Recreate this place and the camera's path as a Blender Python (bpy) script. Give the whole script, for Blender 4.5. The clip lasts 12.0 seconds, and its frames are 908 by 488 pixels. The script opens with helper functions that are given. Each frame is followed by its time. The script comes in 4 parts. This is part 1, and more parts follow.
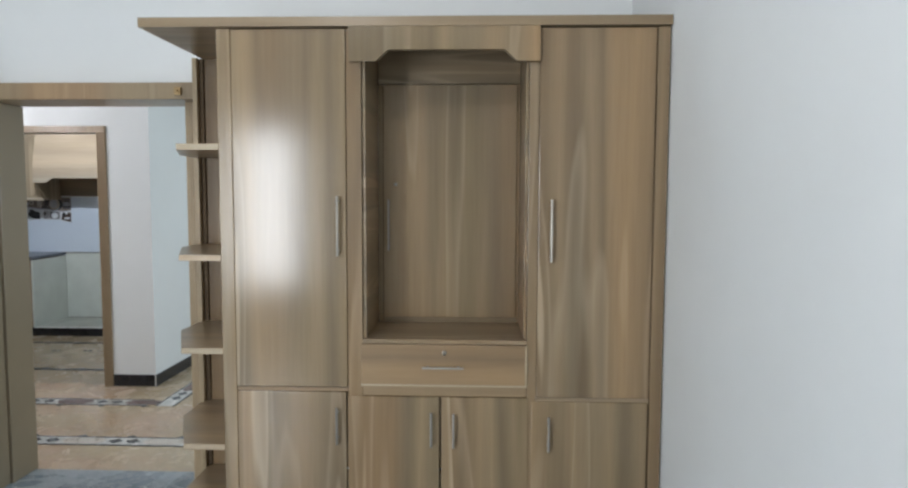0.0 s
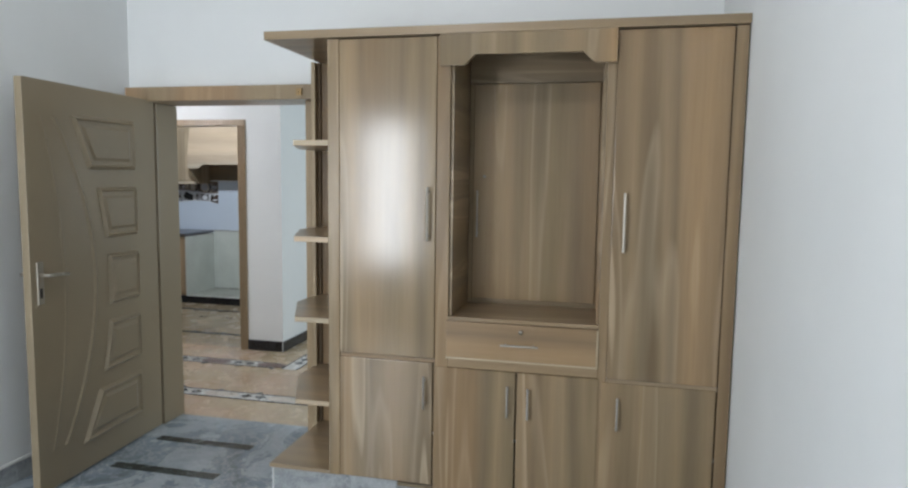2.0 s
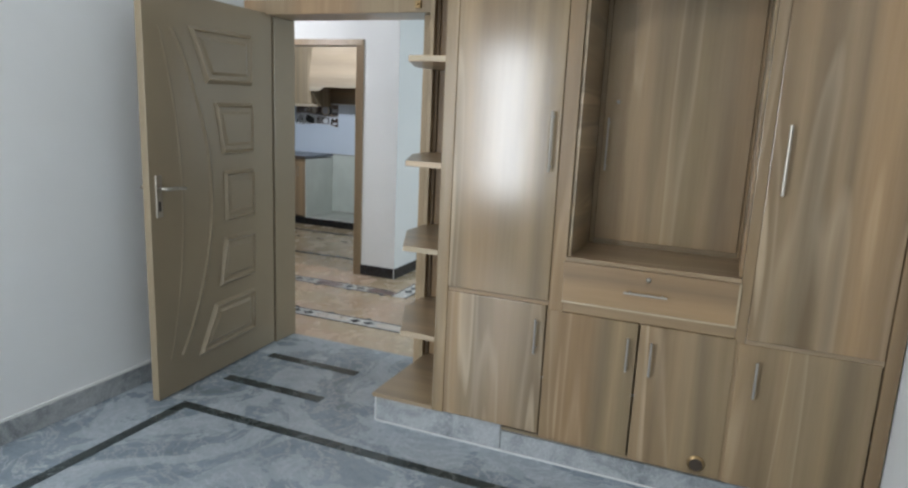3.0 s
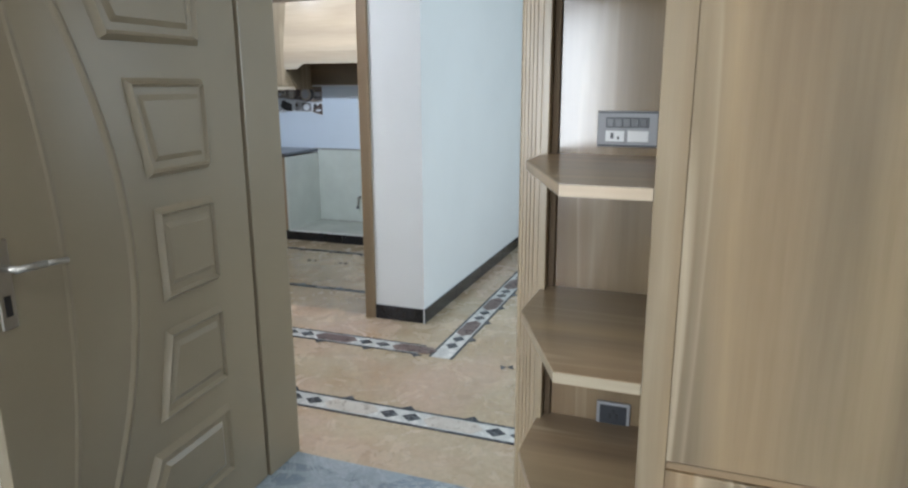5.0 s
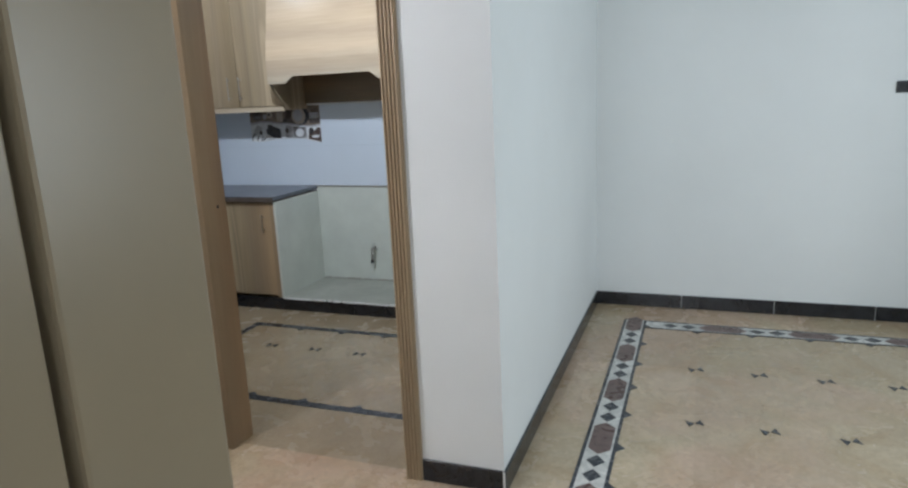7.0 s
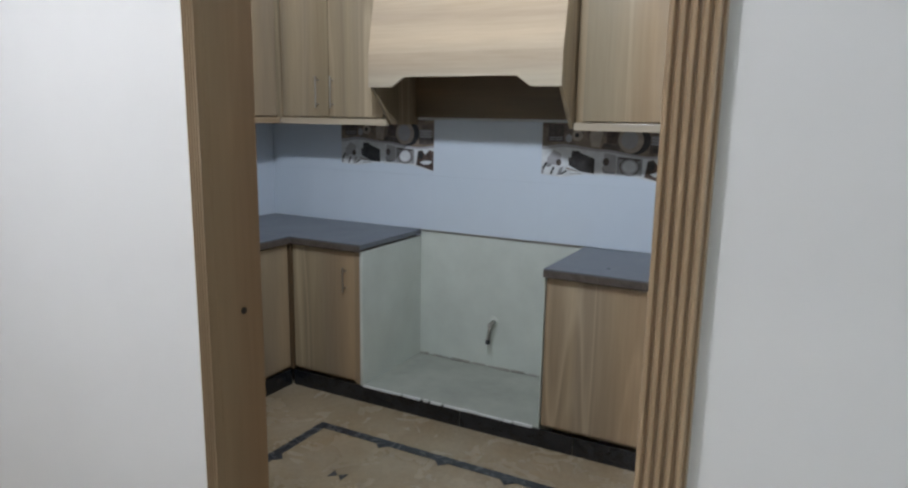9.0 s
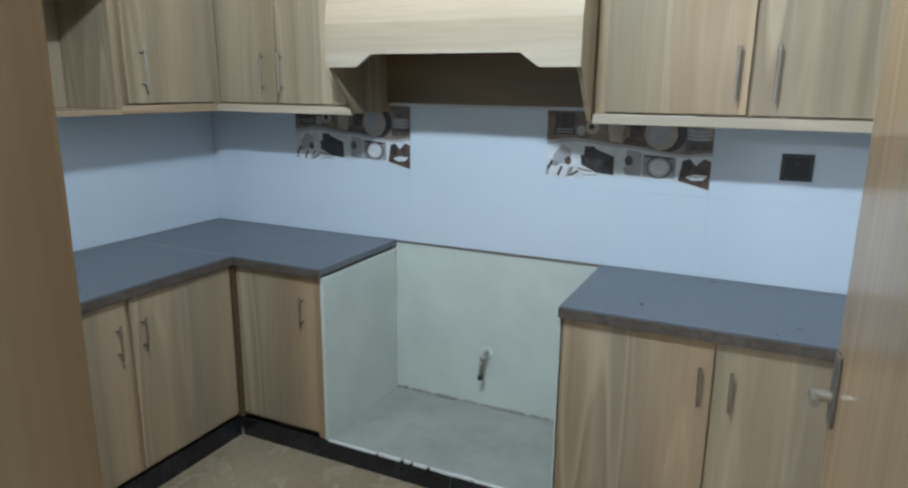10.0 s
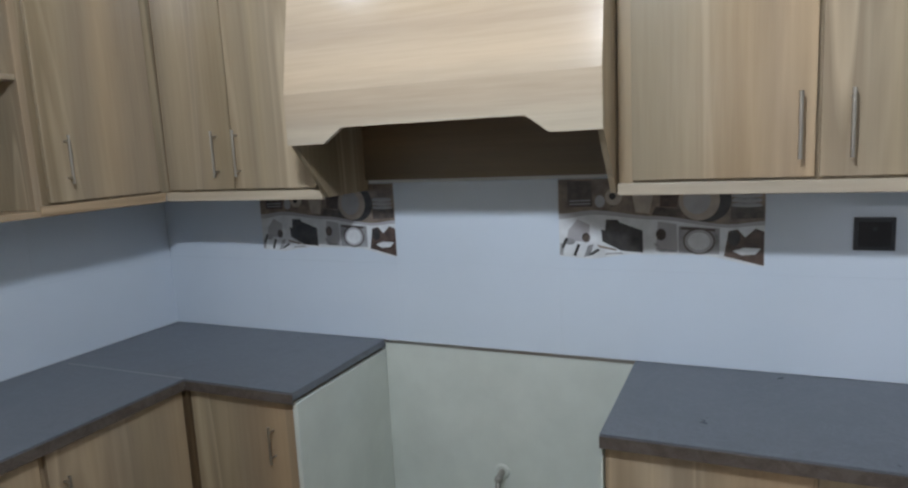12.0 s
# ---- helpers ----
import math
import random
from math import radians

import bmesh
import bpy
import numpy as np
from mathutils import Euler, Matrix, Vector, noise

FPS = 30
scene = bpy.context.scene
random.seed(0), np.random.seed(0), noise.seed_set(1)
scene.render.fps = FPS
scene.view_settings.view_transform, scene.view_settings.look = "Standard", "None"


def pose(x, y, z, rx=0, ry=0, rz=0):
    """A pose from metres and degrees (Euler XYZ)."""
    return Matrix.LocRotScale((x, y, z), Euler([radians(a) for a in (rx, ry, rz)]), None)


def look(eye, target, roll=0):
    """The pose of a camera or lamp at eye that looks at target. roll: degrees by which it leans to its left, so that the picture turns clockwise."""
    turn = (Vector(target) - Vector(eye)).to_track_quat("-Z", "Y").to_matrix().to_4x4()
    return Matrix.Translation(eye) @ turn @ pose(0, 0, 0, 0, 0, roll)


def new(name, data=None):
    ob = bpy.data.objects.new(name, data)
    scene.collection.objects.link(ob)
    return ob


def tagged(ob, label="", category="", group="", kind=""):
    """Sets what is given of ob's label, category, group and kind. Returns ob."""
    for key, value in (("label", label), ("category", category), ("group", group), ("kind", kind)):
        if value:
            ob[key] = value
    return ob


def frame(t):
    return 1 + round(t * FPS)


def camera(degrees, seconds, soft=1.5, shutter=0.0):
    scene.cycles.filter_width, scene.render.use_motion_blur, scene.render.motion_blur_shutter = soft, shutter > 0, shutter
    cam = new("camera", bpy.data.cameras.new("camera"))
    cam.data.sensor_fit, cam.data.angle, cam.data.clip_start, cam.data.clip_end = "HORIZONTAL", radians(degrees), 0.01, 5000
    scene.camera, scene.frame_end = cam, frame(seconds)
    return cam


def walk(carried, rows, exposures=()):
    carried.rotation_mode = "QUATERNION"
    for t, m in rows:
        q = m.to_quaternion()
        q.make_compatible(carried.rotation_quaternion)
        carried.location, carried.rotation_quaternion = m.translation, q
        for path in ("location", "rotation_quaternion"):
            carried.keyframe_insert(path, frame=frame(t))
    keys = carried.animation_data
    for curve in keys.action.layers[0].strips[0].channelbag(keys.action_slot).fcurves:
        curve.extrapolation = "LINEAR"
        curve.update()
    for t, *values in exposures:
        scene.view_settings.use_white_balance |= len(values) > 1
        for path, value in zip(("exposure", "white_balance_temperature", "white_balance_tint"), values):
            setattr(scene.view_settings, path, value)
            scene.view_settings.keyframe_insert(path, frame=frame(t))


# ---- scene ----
cam = camera(68.6, 12.0, 2.3)
PATH = [
    (0, (2.349, -0.232, 1.570), (2.279, 1.761, 1.424), 0.2),
    (0.5, (2.416, -0.280, 1.602), (2.299, 1.709, 1.428), -0.7),
    (1, (2.528, -0.332, 1.598), (2.267, 1.643, 1.427), 1.8),
    (1.5, (2.563, -0.420, 1.603), (2.165, 1.517, 1.306), 0.8),
    (2, (2.572, -0.465, 1.604), (2.131, 1.476, 1.410), 0.8),
    (2.5, (2.550, -0.417, 1.597), (1.993, 1.491, 1.374), 1.6),
    (3, (2.482, -0.212, 1.560), (1.732, 1.598, 1.160), 2.6),
    (5, (1.352, 1.223, 1.499), (0.673, 3.049, 1.045), -0.2),
    (5.5, (1.079, 1.630, 1.490), (0.395, 3.466, 1.087), -1.6),
    (6, (0.800, 2.032, 1.470), (0.062, 3.843, 1.052), -1.8),
    (6.5, (0.589, 2.398, 1.530), (-0.089, 4.232, 1.109), -2.7),
    (8.5, (-0.219, 3.776, 1.567), (-1.028, 5.535, 1.067), 0.3),
    (9, (-0.511, 4.087, 1.543), (-1.432, 5.823, 1.171), 1.0),
    (9.5, (-0.770, 4.426, 1.568), (-1.571, 6.203, 1.118), 0.9),
    (10, (-0.918, 4.723, 1.629), (-1.750, 6.481, 1.164), 0.6),
    (10.2, (-0.974, 4.785, 1.628), (-1.738, 6.605, 1.304), -0.3),
    (10.5, (-1.036, 4.846, 1.667), (-1.647, 6.750, 1.622), -1.7),
    (11, (-1.099, 4.878, 1.661), (-1.731, 6.771, 1.799), -1.9),
    (11.2, (-1.100, 4.885, 1.685), (-1.750, 6.763, 1.906), -1.6),
    (11.5, (-1.143, 4.942, 1.667), (-1.756, 6.846, 1.692), -0.7),
    (12, (-1.168, 5.184, 1.680), (-1.981, 6.986, 1.376), -2.9),
]
walk(cam, [(t, look(eye, target, roll)) for t, eye, target, roll in PATH], [(0, -0.03, 6500, 10), (2.5, -0.02, 6500, 10), (5, 0.30, 6200, 9), (5.5, 0.36, 6300, 10), (6, 0.45, 6280, 9), (6.5, 0.28, 6400, 10), (8.5, -0.05, 6500, 10), (9, -0.13, 6500, 10), (9.5, -0.05, 6270, 4), (10, 0.34, 6000, 2), (10.5, 0.48, 6200, 6), (11, 0.06, 6500, 11), (11.5, -0.43, 6450, 10), (12, 0.0, 6500, 10)])

# ---- world, lamps, exposure ----
world = bpy.data.worlds.new("world")
scene.world = world
world.use_nodes = True
wn = world.node_tree.nodes
sky = wn.new("ShaderNodeTexSky")
sky.sky_type = "NISHITA"
sky.sun_disc = False
sky.sun_elevation = radians(42)
sky.sun_rotation = radians(200)
wn["Background"].inputs["Strength"].default_value = 0.10
world.node_tree.links.new(sky.outputs["Color"], wn["Background"].inputs["Color"])


def area_lamp(name, m, w, h, watts, colour):
    d = bpy.data.lights.new(name, "AREA")
    d.shape, d.size, d.size_y = "RECTANGLE", w, h
    d.energy, d.color = watts, colour
    ob = new(name, d)
    ob.matrix_world = m
    return ob


def bulb_light(name, at, watts, colour, r=0.05):
    d = bpy.data.lights.new(name, "POINT")
    d.energy, d.color, d.shadow_soft_size = watts, colour, r
    ob = new(name, d)
    ob.location = at
    return ob


# daylight in the two window openings, bulbs out of view and the kitchen's LED lamp
area_lamp("window_light_bedroom", look((-0.02, -2.26, 1.42), (-0.02, 3.0, 1.42)), 0.56, 1.72, 85, (0.90, 0.95, 1.0))
area_lamp("window_light_lounge", look((3.28, 5.23, 1.60), (0.0, 5.23, 1.60)), 1.9, 1.3, 46, (0.78, 0.91, 1.0))
# added fill for the bedroom; no ceiling lamp is known there
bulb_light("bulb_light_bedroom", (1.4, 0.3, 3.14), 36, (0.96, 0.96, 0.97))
# added fill for the lounge, where the real source is unknown
bulb_light("bulb_light_lounge", (-1.9, 3.64, 2.35), 48, (0.97, 0.95, 1.0))
LED_M = look((-1.645, 5.44, 2.89), (-2.00, 7.30, 2.25))
area_lamp("led_light_kitchen", LED_M @ pose(0, 0, -0.004), 0.22, 0.09, 41, (0.81, 0.89, 1.0))
bulb_light("bulb_light_kitchen", (-3.28, 5.85, 3.10), 8, (0.81, 0.89, 1.0), 0.04)


# ---- materials ----
def material(name, rough=0.5, metal=0.0, colour=(0.8, 0.8, 0.8)):
    m = bpy.data.materials.new(name)
    m.use_nodes = True
    b = m.node_tree.nodes["Principled BSDF"]
    b.inputs["Roughness"].default_value = rough
    b.inputs["Metallic"].default_value = metal
    b.inputs["Base Color"].default_value = (*colour, 1)
    return m, m.node_tree.nodes, m.node_tree.links, b


def place_node(n, l, scale, shift=True):
    """World position, shifted by the object's own random number, scaled by axis."""
    g = n.new("ShaderNodeNewGeometry")
    mp = n.new("ShaderNodeMapping")
    mp.inputs["Scale"].default_value = scale
    if shift:
        o = n.new("ShaderNodeObjectInfo")
        c = n.new("ShaderNodeCombineXYZ")
        mu = n.new("ShaderNodeMath")
        mu.operation = "MULTIPLY"
        mu.inputs[1].default_value = 37.0
        l.new(o.outputs["Random"], mu.inputs[0])
        for k in range(3):
            l.new(mu.outputs[0], c.inputs[k])
        ad = n.new("ShaderNodeVectorMath")
        l.new(g.outputs["Position"], ad.inputs[0])
        l.new(c.outputs[0], ad.inputs[1])
        l.new(ad.outputs[0], mp.inputs["Vector"])
    else:
        l.new(g.outputs["Position"], mp.inputs["Vector"])
    return mp


def noise_node(n, l, vec, scale, detail=4.0, rough=0.55, warp=0.0):
    t = n.new("ShaderNodeTexNoise")
    t.inputs["Scale"].default_value = scale
    t.inputs["Detail"].default_value = detail
    t.inputs["Roughness"].default_value = rough
    t.inputs["Distortion"].default_value = warp
    l.new(vec.outputs[0], t.inputs["Vector"])
    return t


def ramp_node(n, l, fac, stops):
    r = n.new("ShaderNodeValToRGB")
    e = r.color_ramp.elements
    while len(e) < len(stops):
        e.new(0.5)
    for el, (p, c) in zip(e, stops):
        el.position, el.color = p, (*c, 1)
    l.new(fac, r.inputs["Fac"])
    return r


def mix_node(n, l, kind, fac, a, b):
    m = n.new("ShaderNodeMix")
    m.data_type, m.blend_type = "RGBA", kind
    if isinstance(fac, float):
        m.inputs["Factor"].default_value = fac
    else:
        l.new(fac, m.inputs["Factor"])
    for s, v in (("A", a), ("B", b)):
        k = [i for i in m.inputs if i.name == s and i.type == "RGBA"][0]
        if isinstance(v, tuple):
            k.default_value = (*v, 1)
        else:
            l.new(v, k)
    return [o for o in m.outputs if o.type == "RGBA"][0]


def bump_node(n, l, height, strength, dist, b):
    u = n.new("ShaderNodeBump")
    u.inputs["Strength"].default_value = strength
    u.inputs["Distance"].default_value = dist
    l.new(height, u.inputs["Height"])
    l.new(u.outputs["Normal"], b.inputs["Normal"])


def wood(name, tones, rough, along="z", streak=(0.62, 0.50, 0.35), broad=3.0, gloss=0.5):
    """Printed laminate: broad soft bands, thin pale streaks and fine grain along one axis."""
    m, n, l, b = material(name, rough)
    b.inputs["Specular IOR Level"].default_value = gloss
    s = {"z": (1, 1, 0.045), "x": (0.045, 1, 1), "y": (1, 0.045, 1)}[along]
    p = place_node(n, l, s)
    wavy = place_node(n, l, tuple(v if v == 1 else 0.065 for v in s))
    bands = noise_node(n, l, p, broad, 1.6, 0.5, 0.25)
    c1 = ramp_node(n, l, bands.outputs["Fac"], [(0.32 + 0.09 * i, t) for i, t in enumerate(tones)])
    thin = noise_node(n, l, wavy, broad * 2.0, 1.0, 0.4, 0.45)
    f1 = ramp_node(n, l, thin.outputs["Fac"], [(0.545, (0, 0, 0)), (0.568, (0.20, 0.20, 0.20)), (0.606, (0.03, 0.03, 0.03)), (0.645, (0, 0, 0)), (0.670, (0.48, 0.48, 0.48)), (0.72, (0.08, 0.08, 0.08))])
    c2 = mix_node(n, l, "MIX", f1.outputs["Color"], c1.outputs["Color"], streak)
    tint = noise_node(n, l, p, 2.1, 1.0, 0.4, 0.3)
    ft = ramp_node(n, l, tint.outputs["Fac"], [(0.36, (0.93, 0.95, 0.93)), (0.5, (1.0, 1.0, 1.0)), (0.64, (1.10, 1.01, 0.93))])
    c2 = mix_node(n, l, "MULTIPLY", 1.0, c2, ft.outputs["Color"])
    grain = noise_node(n, l, p, 70.0, 3.0, 0.6)
    f2 = ramp_node(n, l, grain.outputs["Fac"], [(0.3, (0.93, 0.92, 0.91)), (0.7, (1.04, 1.04, 1.04))])
    c3 = mix_node(n, l, "MULTIPLY", 1.0, c2, f2.outputs["Color"])
    l.new(c3, b.inputs["Base Color"])
    bump_node(n, l, grain.outputs["Fac"], 0.06, 0.002, b)
    return m


TONES = [(0.172, 0.121, 0.070), (0.286, 0.204, 0.119), (0.205, 0.151, 0.092), (0.322, 0.231, 0.133), (0.226, 0.170, 0.106)]
LIGHT = [(0.245, 0.184, 0.115), (0.355, 0.278, 0.184), (0.295, 0.234, 0.163), (0.405, 0.318, 0.212), (0.325, 0.260, 0.186)]
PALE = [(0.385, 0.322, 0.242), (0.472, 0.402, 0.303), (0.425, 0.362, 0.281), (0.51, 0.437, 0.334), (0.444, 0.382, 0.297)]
WOOD = wood("laminate_oak", TONES, 0.16, gloss=0.43)
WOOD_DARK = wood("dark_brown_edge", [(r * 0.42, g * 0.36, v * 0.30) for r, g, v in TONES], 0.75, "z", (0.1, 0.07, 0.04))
# oak tones cut to two thirds for the panel inside the hood
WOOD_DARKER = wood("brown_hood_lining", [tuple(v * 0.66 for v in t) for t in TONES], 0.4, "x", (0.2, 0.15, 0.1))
WOOD_FLAT = wood("laminate_oak_boards", TONES, 0.30, "x")
# board oak lifted paler: window light on the shelves put into the tones
WOOD_SHELF_LIT = wood("laminate_oak_shelves", [(0.08 + r * 1.08, 0.062 + g * 1.08, 0.046 + v * 1.08) for r, g, v in TONES], 0.30, "x")
WOOD_DEEP = wood("laminate_oak_deep", TONES, 0.30, "y")
WOOD_K = wood("laminate_kitchen", LIGHT, 0.22)
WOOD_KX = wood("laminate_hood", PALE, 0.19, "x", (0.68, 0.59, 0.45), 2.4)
WOOD_KY = wood("laminate_kitchen_deep", LIGHT, 0.3, "y")
PINE = wood("pine_moulding", [(0.44, 0.31, 0.145), (0.52, 0.38, 0.19), (0.48, 0.35, 0.175), (0.56, 0.42, 0.215), (0.50, 0.36, 0.18)], 0.45, "x", (0.66, 0.49, 0.25))
EDGE_PALE = wood("pale_edge_banding", [(0.42, 0.33, 0.22), (0.48, 0.385, 0.265), (0.45, 0.36, 0.25), (0.50, 0.40, 0.28), (0.46, 0.37, 0.26)], 0.4, "x", (0.56, 0.46, 0.33))
LEAF_GLOSS = wood("varnished_door", [(0.29, 0.205, 0.125), (0.34, 0.25, 0.155), (0.31, 0.225, 0.14), (0.36, 0.27, 0.17), (0.33, 0.24, 0.15)], 0.17, "z", (0.42, 0.33, 0.22))
POST = wood("pale_varnished_post", [(0.36, 0.265, 0.165), (0.43, 0.325, 0.205), (0.39, 0.29, 0.185), (0.47, 0.36, 0.23), (0.41, 0.305, 0.195)], 0.28, "z", (0.58, 0.47, 0.33))
CASING = wood("varnished_casing", [(0.29, 0.205, 0.125), (0.34, 0.25, 0.155), (0.31, 0.225, 0.14), (0.38, 0.285, 0.18), (0.33, 0.24, 0.15)], 0.3, "z", (0.46, 0.36, 0.24))


def painted(name, colour, rough, mottled=0.05, bump=0.04, scale=1.3):
    m, n, l, b = material(name, rough)
    p = place_node(n, l, (1, 1, 1), False)
    t = noise_node(n, l, p, scale, 5.0, 0.6)
    lo = tuple(c * (1 - mottled) for c in colour)
    hi = tuple(min(1, c * (1 + mottled)) for c in colour)
    c = ramp_node(n, l, t.outputs["Fac"], [(0.3, lo), (0.7, hi)])
    l.new(c.outputs["Color"], b.inputs["Base Color"])
    f = noise_node(n, l, p, 90.0, 3.0, 0.6)
    bump_node(n, l, f.outputs["Fac"], bump, 0.004, b)
    return m


WALL = painted("wall_emulsion", (0.78, 0.80, 0.80), 0.62, 0.025, 0.05)
CEILING = painted("ceiling_paint", (0.62, 0.62, 0.60), 0.7, 0.03, 0.04)
# off-white ceiling that gets little lamp light; its shade is in the colour
CEILING_SHADED = painted("bare_ceiling_plaster", (0.34, 0.31, 0.28), 0.8, 0.06, 0.08)
CEILING_WHITE = painted("ceiling_white_paint", (0.80, 0.80, 0.79), 0.7, 0.03, 0.04)
DOOR_PAINT = painted("door_enamel", (0.265, 0.213, 0.140), 0.30, 0.04, 0.02, 3.0)
PLASTER = painted("recess_plaster", (0.60, 0.635, 0.585), 0.6, 0.07, 0.12, 4.0)
BED = painted("dusty_cement_bed", (0.36, 0.375, 0.33), 0.7, 0.14, 0.2, 5.0)
CEMENT = painted("white_cement", (0.72, 0.73, 0.72), 0.8, 0.08, 0.2, 9.0)
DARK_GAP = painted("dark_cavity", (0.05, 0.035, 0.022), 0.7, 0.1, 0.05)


def grey_marble(name, dark, mid, pale, rough, scale=1.0, vein_to=None, speck=0.16):
    m, n, l, b = material(name, rough)
    p = place_node(n, l, (scale, scale, scale))
    big = noise_node(n, l, p, 1.6, 6.0, 0.62, 1.8)
    c1 = ramp_node(n, l, big.outputs["Fac"], [(0.30, dark), (0.47, mid), (0.60, pale), (0.74, mid)])
    vein = noise_node(n, l, p, 2.6, 8.0, 0.7, 2.6)
    f = ramp_node(n, l, vein.outputs["Fac"], [(0.47, (0, 0, 0)), (0.50, (0.55, 0.55, 0.55)), (0.53, (0, 0, 0))])
    c2 = mix_node(n, l, "MIX", f.outputs["Color"], c1.outputs["Color"], vein_to or tuple(v * 1.15 for v in pale))
    fine = noise_node(n, l, p, 45.0, 4.0, 0.7)
    f2 = ramp_node(n, l, fine.outputs["Fac"], [(0.3, (1 - speck,) * 3), (0.7, (1 + speck * 0.75,) * 3)])
    c3 = mix_node(n, l, "MULTIPLY", 1.0, c2, f2.outputs["Color"])
    l.new(c3, b.inputs["Base Color"])
    r = ramp_node(n, l, big.outputs["Fac"], [(0.2, (rough * 0.8,) * 3), (0.8, (rough * 1.3,) * 3)])
    l.new(r.outputs["Color"], b.inputs["Roughness"])
    return m


MARBLE = grey_marble("grey_marble", (0.15, 0.185, 0.215), (0.25, 0.30, 0.345), (0.36, 0.41, 0.45), 0.26, 1.0, (0.56, 0.60, 0.64))
MARBLE_SKIRT = grey_marble("grey_marble_skirting", (0.16, 0.18, 0.19), (0.27, 0.29, 0.30), (0.38, 0.40, 0.41), 0.35, 2.5, (0.5, 0.52, 0.54))
GREEN_BAR = grey_marble("dark_green_marble", (0.018, 0.028, 0.03), (0.028, 0.04, 0.042), (0.045, 0.058, 0.06), 0.25, 3.0)
BLACK_SKIRT = grey_marble("black_marble", (0.008, 0.009, 0.011), (0.013, 0.014, 0.017), (0.022, 0.023, 0.027), 0.22, 3.0)


def cell_tone(n, l, p):
    """A slight tone of its own for each slab between the bow-tie marks."""
    off = n.new("ShaderNodeVectorMath")
    off.operation = "SUBTRACT"
    off.inputs[1].default_value = (0.431, 4.531, 0)
    l.new(p.outputs[0], off.inputs[0])
    div = n.new("ShaderNodeVectorMath")
    div.operation = "DIVIDE"
    div.inputs[1].default_value = (0.645, 0.6425, 5.0)
    l.new(off.outputs[0], div.inputs[0])
    fl = n.new("ShaderNodeVectorMath")
    fl.operation = "FLOOR"
    l.new(div.outputs[0], fl.inputs[0])
    w = n.new("ShaderNodeTexWhiteNoise")
    l.new(fl.outputs[0], w.inputs["Vector"])
    return ramp_node(n, l, w.outputs["Value"], [(0.0, (0.90, 0.87, 0.83)), (0.5, (1.0, 0.99, 0.98)), (1.0, (1.09, 1.08, 1.07))]).outputs["Color"]


def tan_floor(name, k=1.0, blush_to=(1.06, 0.97, 1.02)):
    """Polished beige chip floor with cloudy darker patches."""
    m, n, l, b = material(name, 0.2)
    p = place_node(n, l, (1, 1, 1), False)
    slabs = cell_tone(n, l, p)
    cloud = noise_node(n, l, p, 1.9, 5.0, 0.6, 1.2)
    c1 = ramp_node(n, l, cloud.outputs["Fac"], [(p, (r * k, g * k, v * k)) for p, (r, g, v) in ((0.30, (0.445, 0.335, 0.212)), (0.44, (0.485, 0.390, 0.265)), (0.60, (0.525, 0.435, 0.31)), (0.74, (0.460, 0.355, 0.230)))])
    chip = n.new("ShaderNodeTexVoronoi")
    chip.inputs["Scale"].default_value = 55.0
    l.new(p.outputs[0], chip.inputs["Vector"])
    bw = n.new("ShaderNodeRGBToBW")
    l.new(chip.outputs["Color"], bw.inputs[0])
    f = ramp_node(n, l, bw.outputs[0], [(0.1, (0.90, 0.90, 0.90)), (0.9, (1.07, 1.07, 1.07))])
    c2 = mix_node(n, l, "MULTIPLY", 1.0, c1.outputs["Color"], f.outputs["Color"])
    # pinkish patches, strengthened to carry the window's sheen on the floor
    blush = noise_node(n, l, p, 1.1, 3.0, 0.55, 0.6)
    fb = ramp_node(n, l, blush.outputs["Fac"], [(0.44, (1.0, 1.0, 1.0)), (0.60, blush_to)])
    c2 = mix_node(n, l, "MULTIPLY", 1.0, c2, fb.outputs["Color"])
    c2 = mix_node(n, l, "MULTIPLY", 1.0, c2, slabs)
    smear = noise_node(n, l, p, 4.5, 4.0, 0.65, 0.8)
    r = ramp_node(n, l, smear.outputs["Fac"], [(0.3, (0.16,) * 3), (0.7, (0.34,) * 3)])
    l.new(r.outputs["Color"], b.inputs["Roughness"])
    l.new(c2, b.inputs["Base Color"])
    return m


TAN = tan_floor("beige_chip_floor")
# same chip floor with its tones at 0.72, for the kitchen
TAN_DARKER = tan_floor("dusty_chip_floor", 0.72, (0.95, 0.95, 0.93))
INLAY_WHITE = grey_marble("inlay_white", (0.48, 0.48, 0.46), (0.60, 0.60, 0.58), (0.68, 0.67, 0.64), 0.25, 6.0)
INLAY_DARK = grey_marble("inlay_dark", (0.022, 0.026, 0.034), (0.034, 0.040, 0.050), (0.05, 0.056, 0.066), 0.25, 6.0)
INLAY_MAROON = grey_marble("inlay_maroon", (0.085, 0.048, 0.042), (0.12, 0.075, 0.066), (0.17, 0.11, 0.10), 0.28, 7.0)
INLAY_PINK = grey_marble("inlay_cream", (0.42, 0.36, 0.31), (0.52, 0.47, 0.41), (0.60, 0.56, 0.50), 0.28, 6.0)
GRANITE = grey_marble("grey_worktop", (0.105, 0.117, 0.140), (0.118, 0.131, 0.155), (0.130, 0.143, 0.168), 0.30, 1.5, None, 0.10)
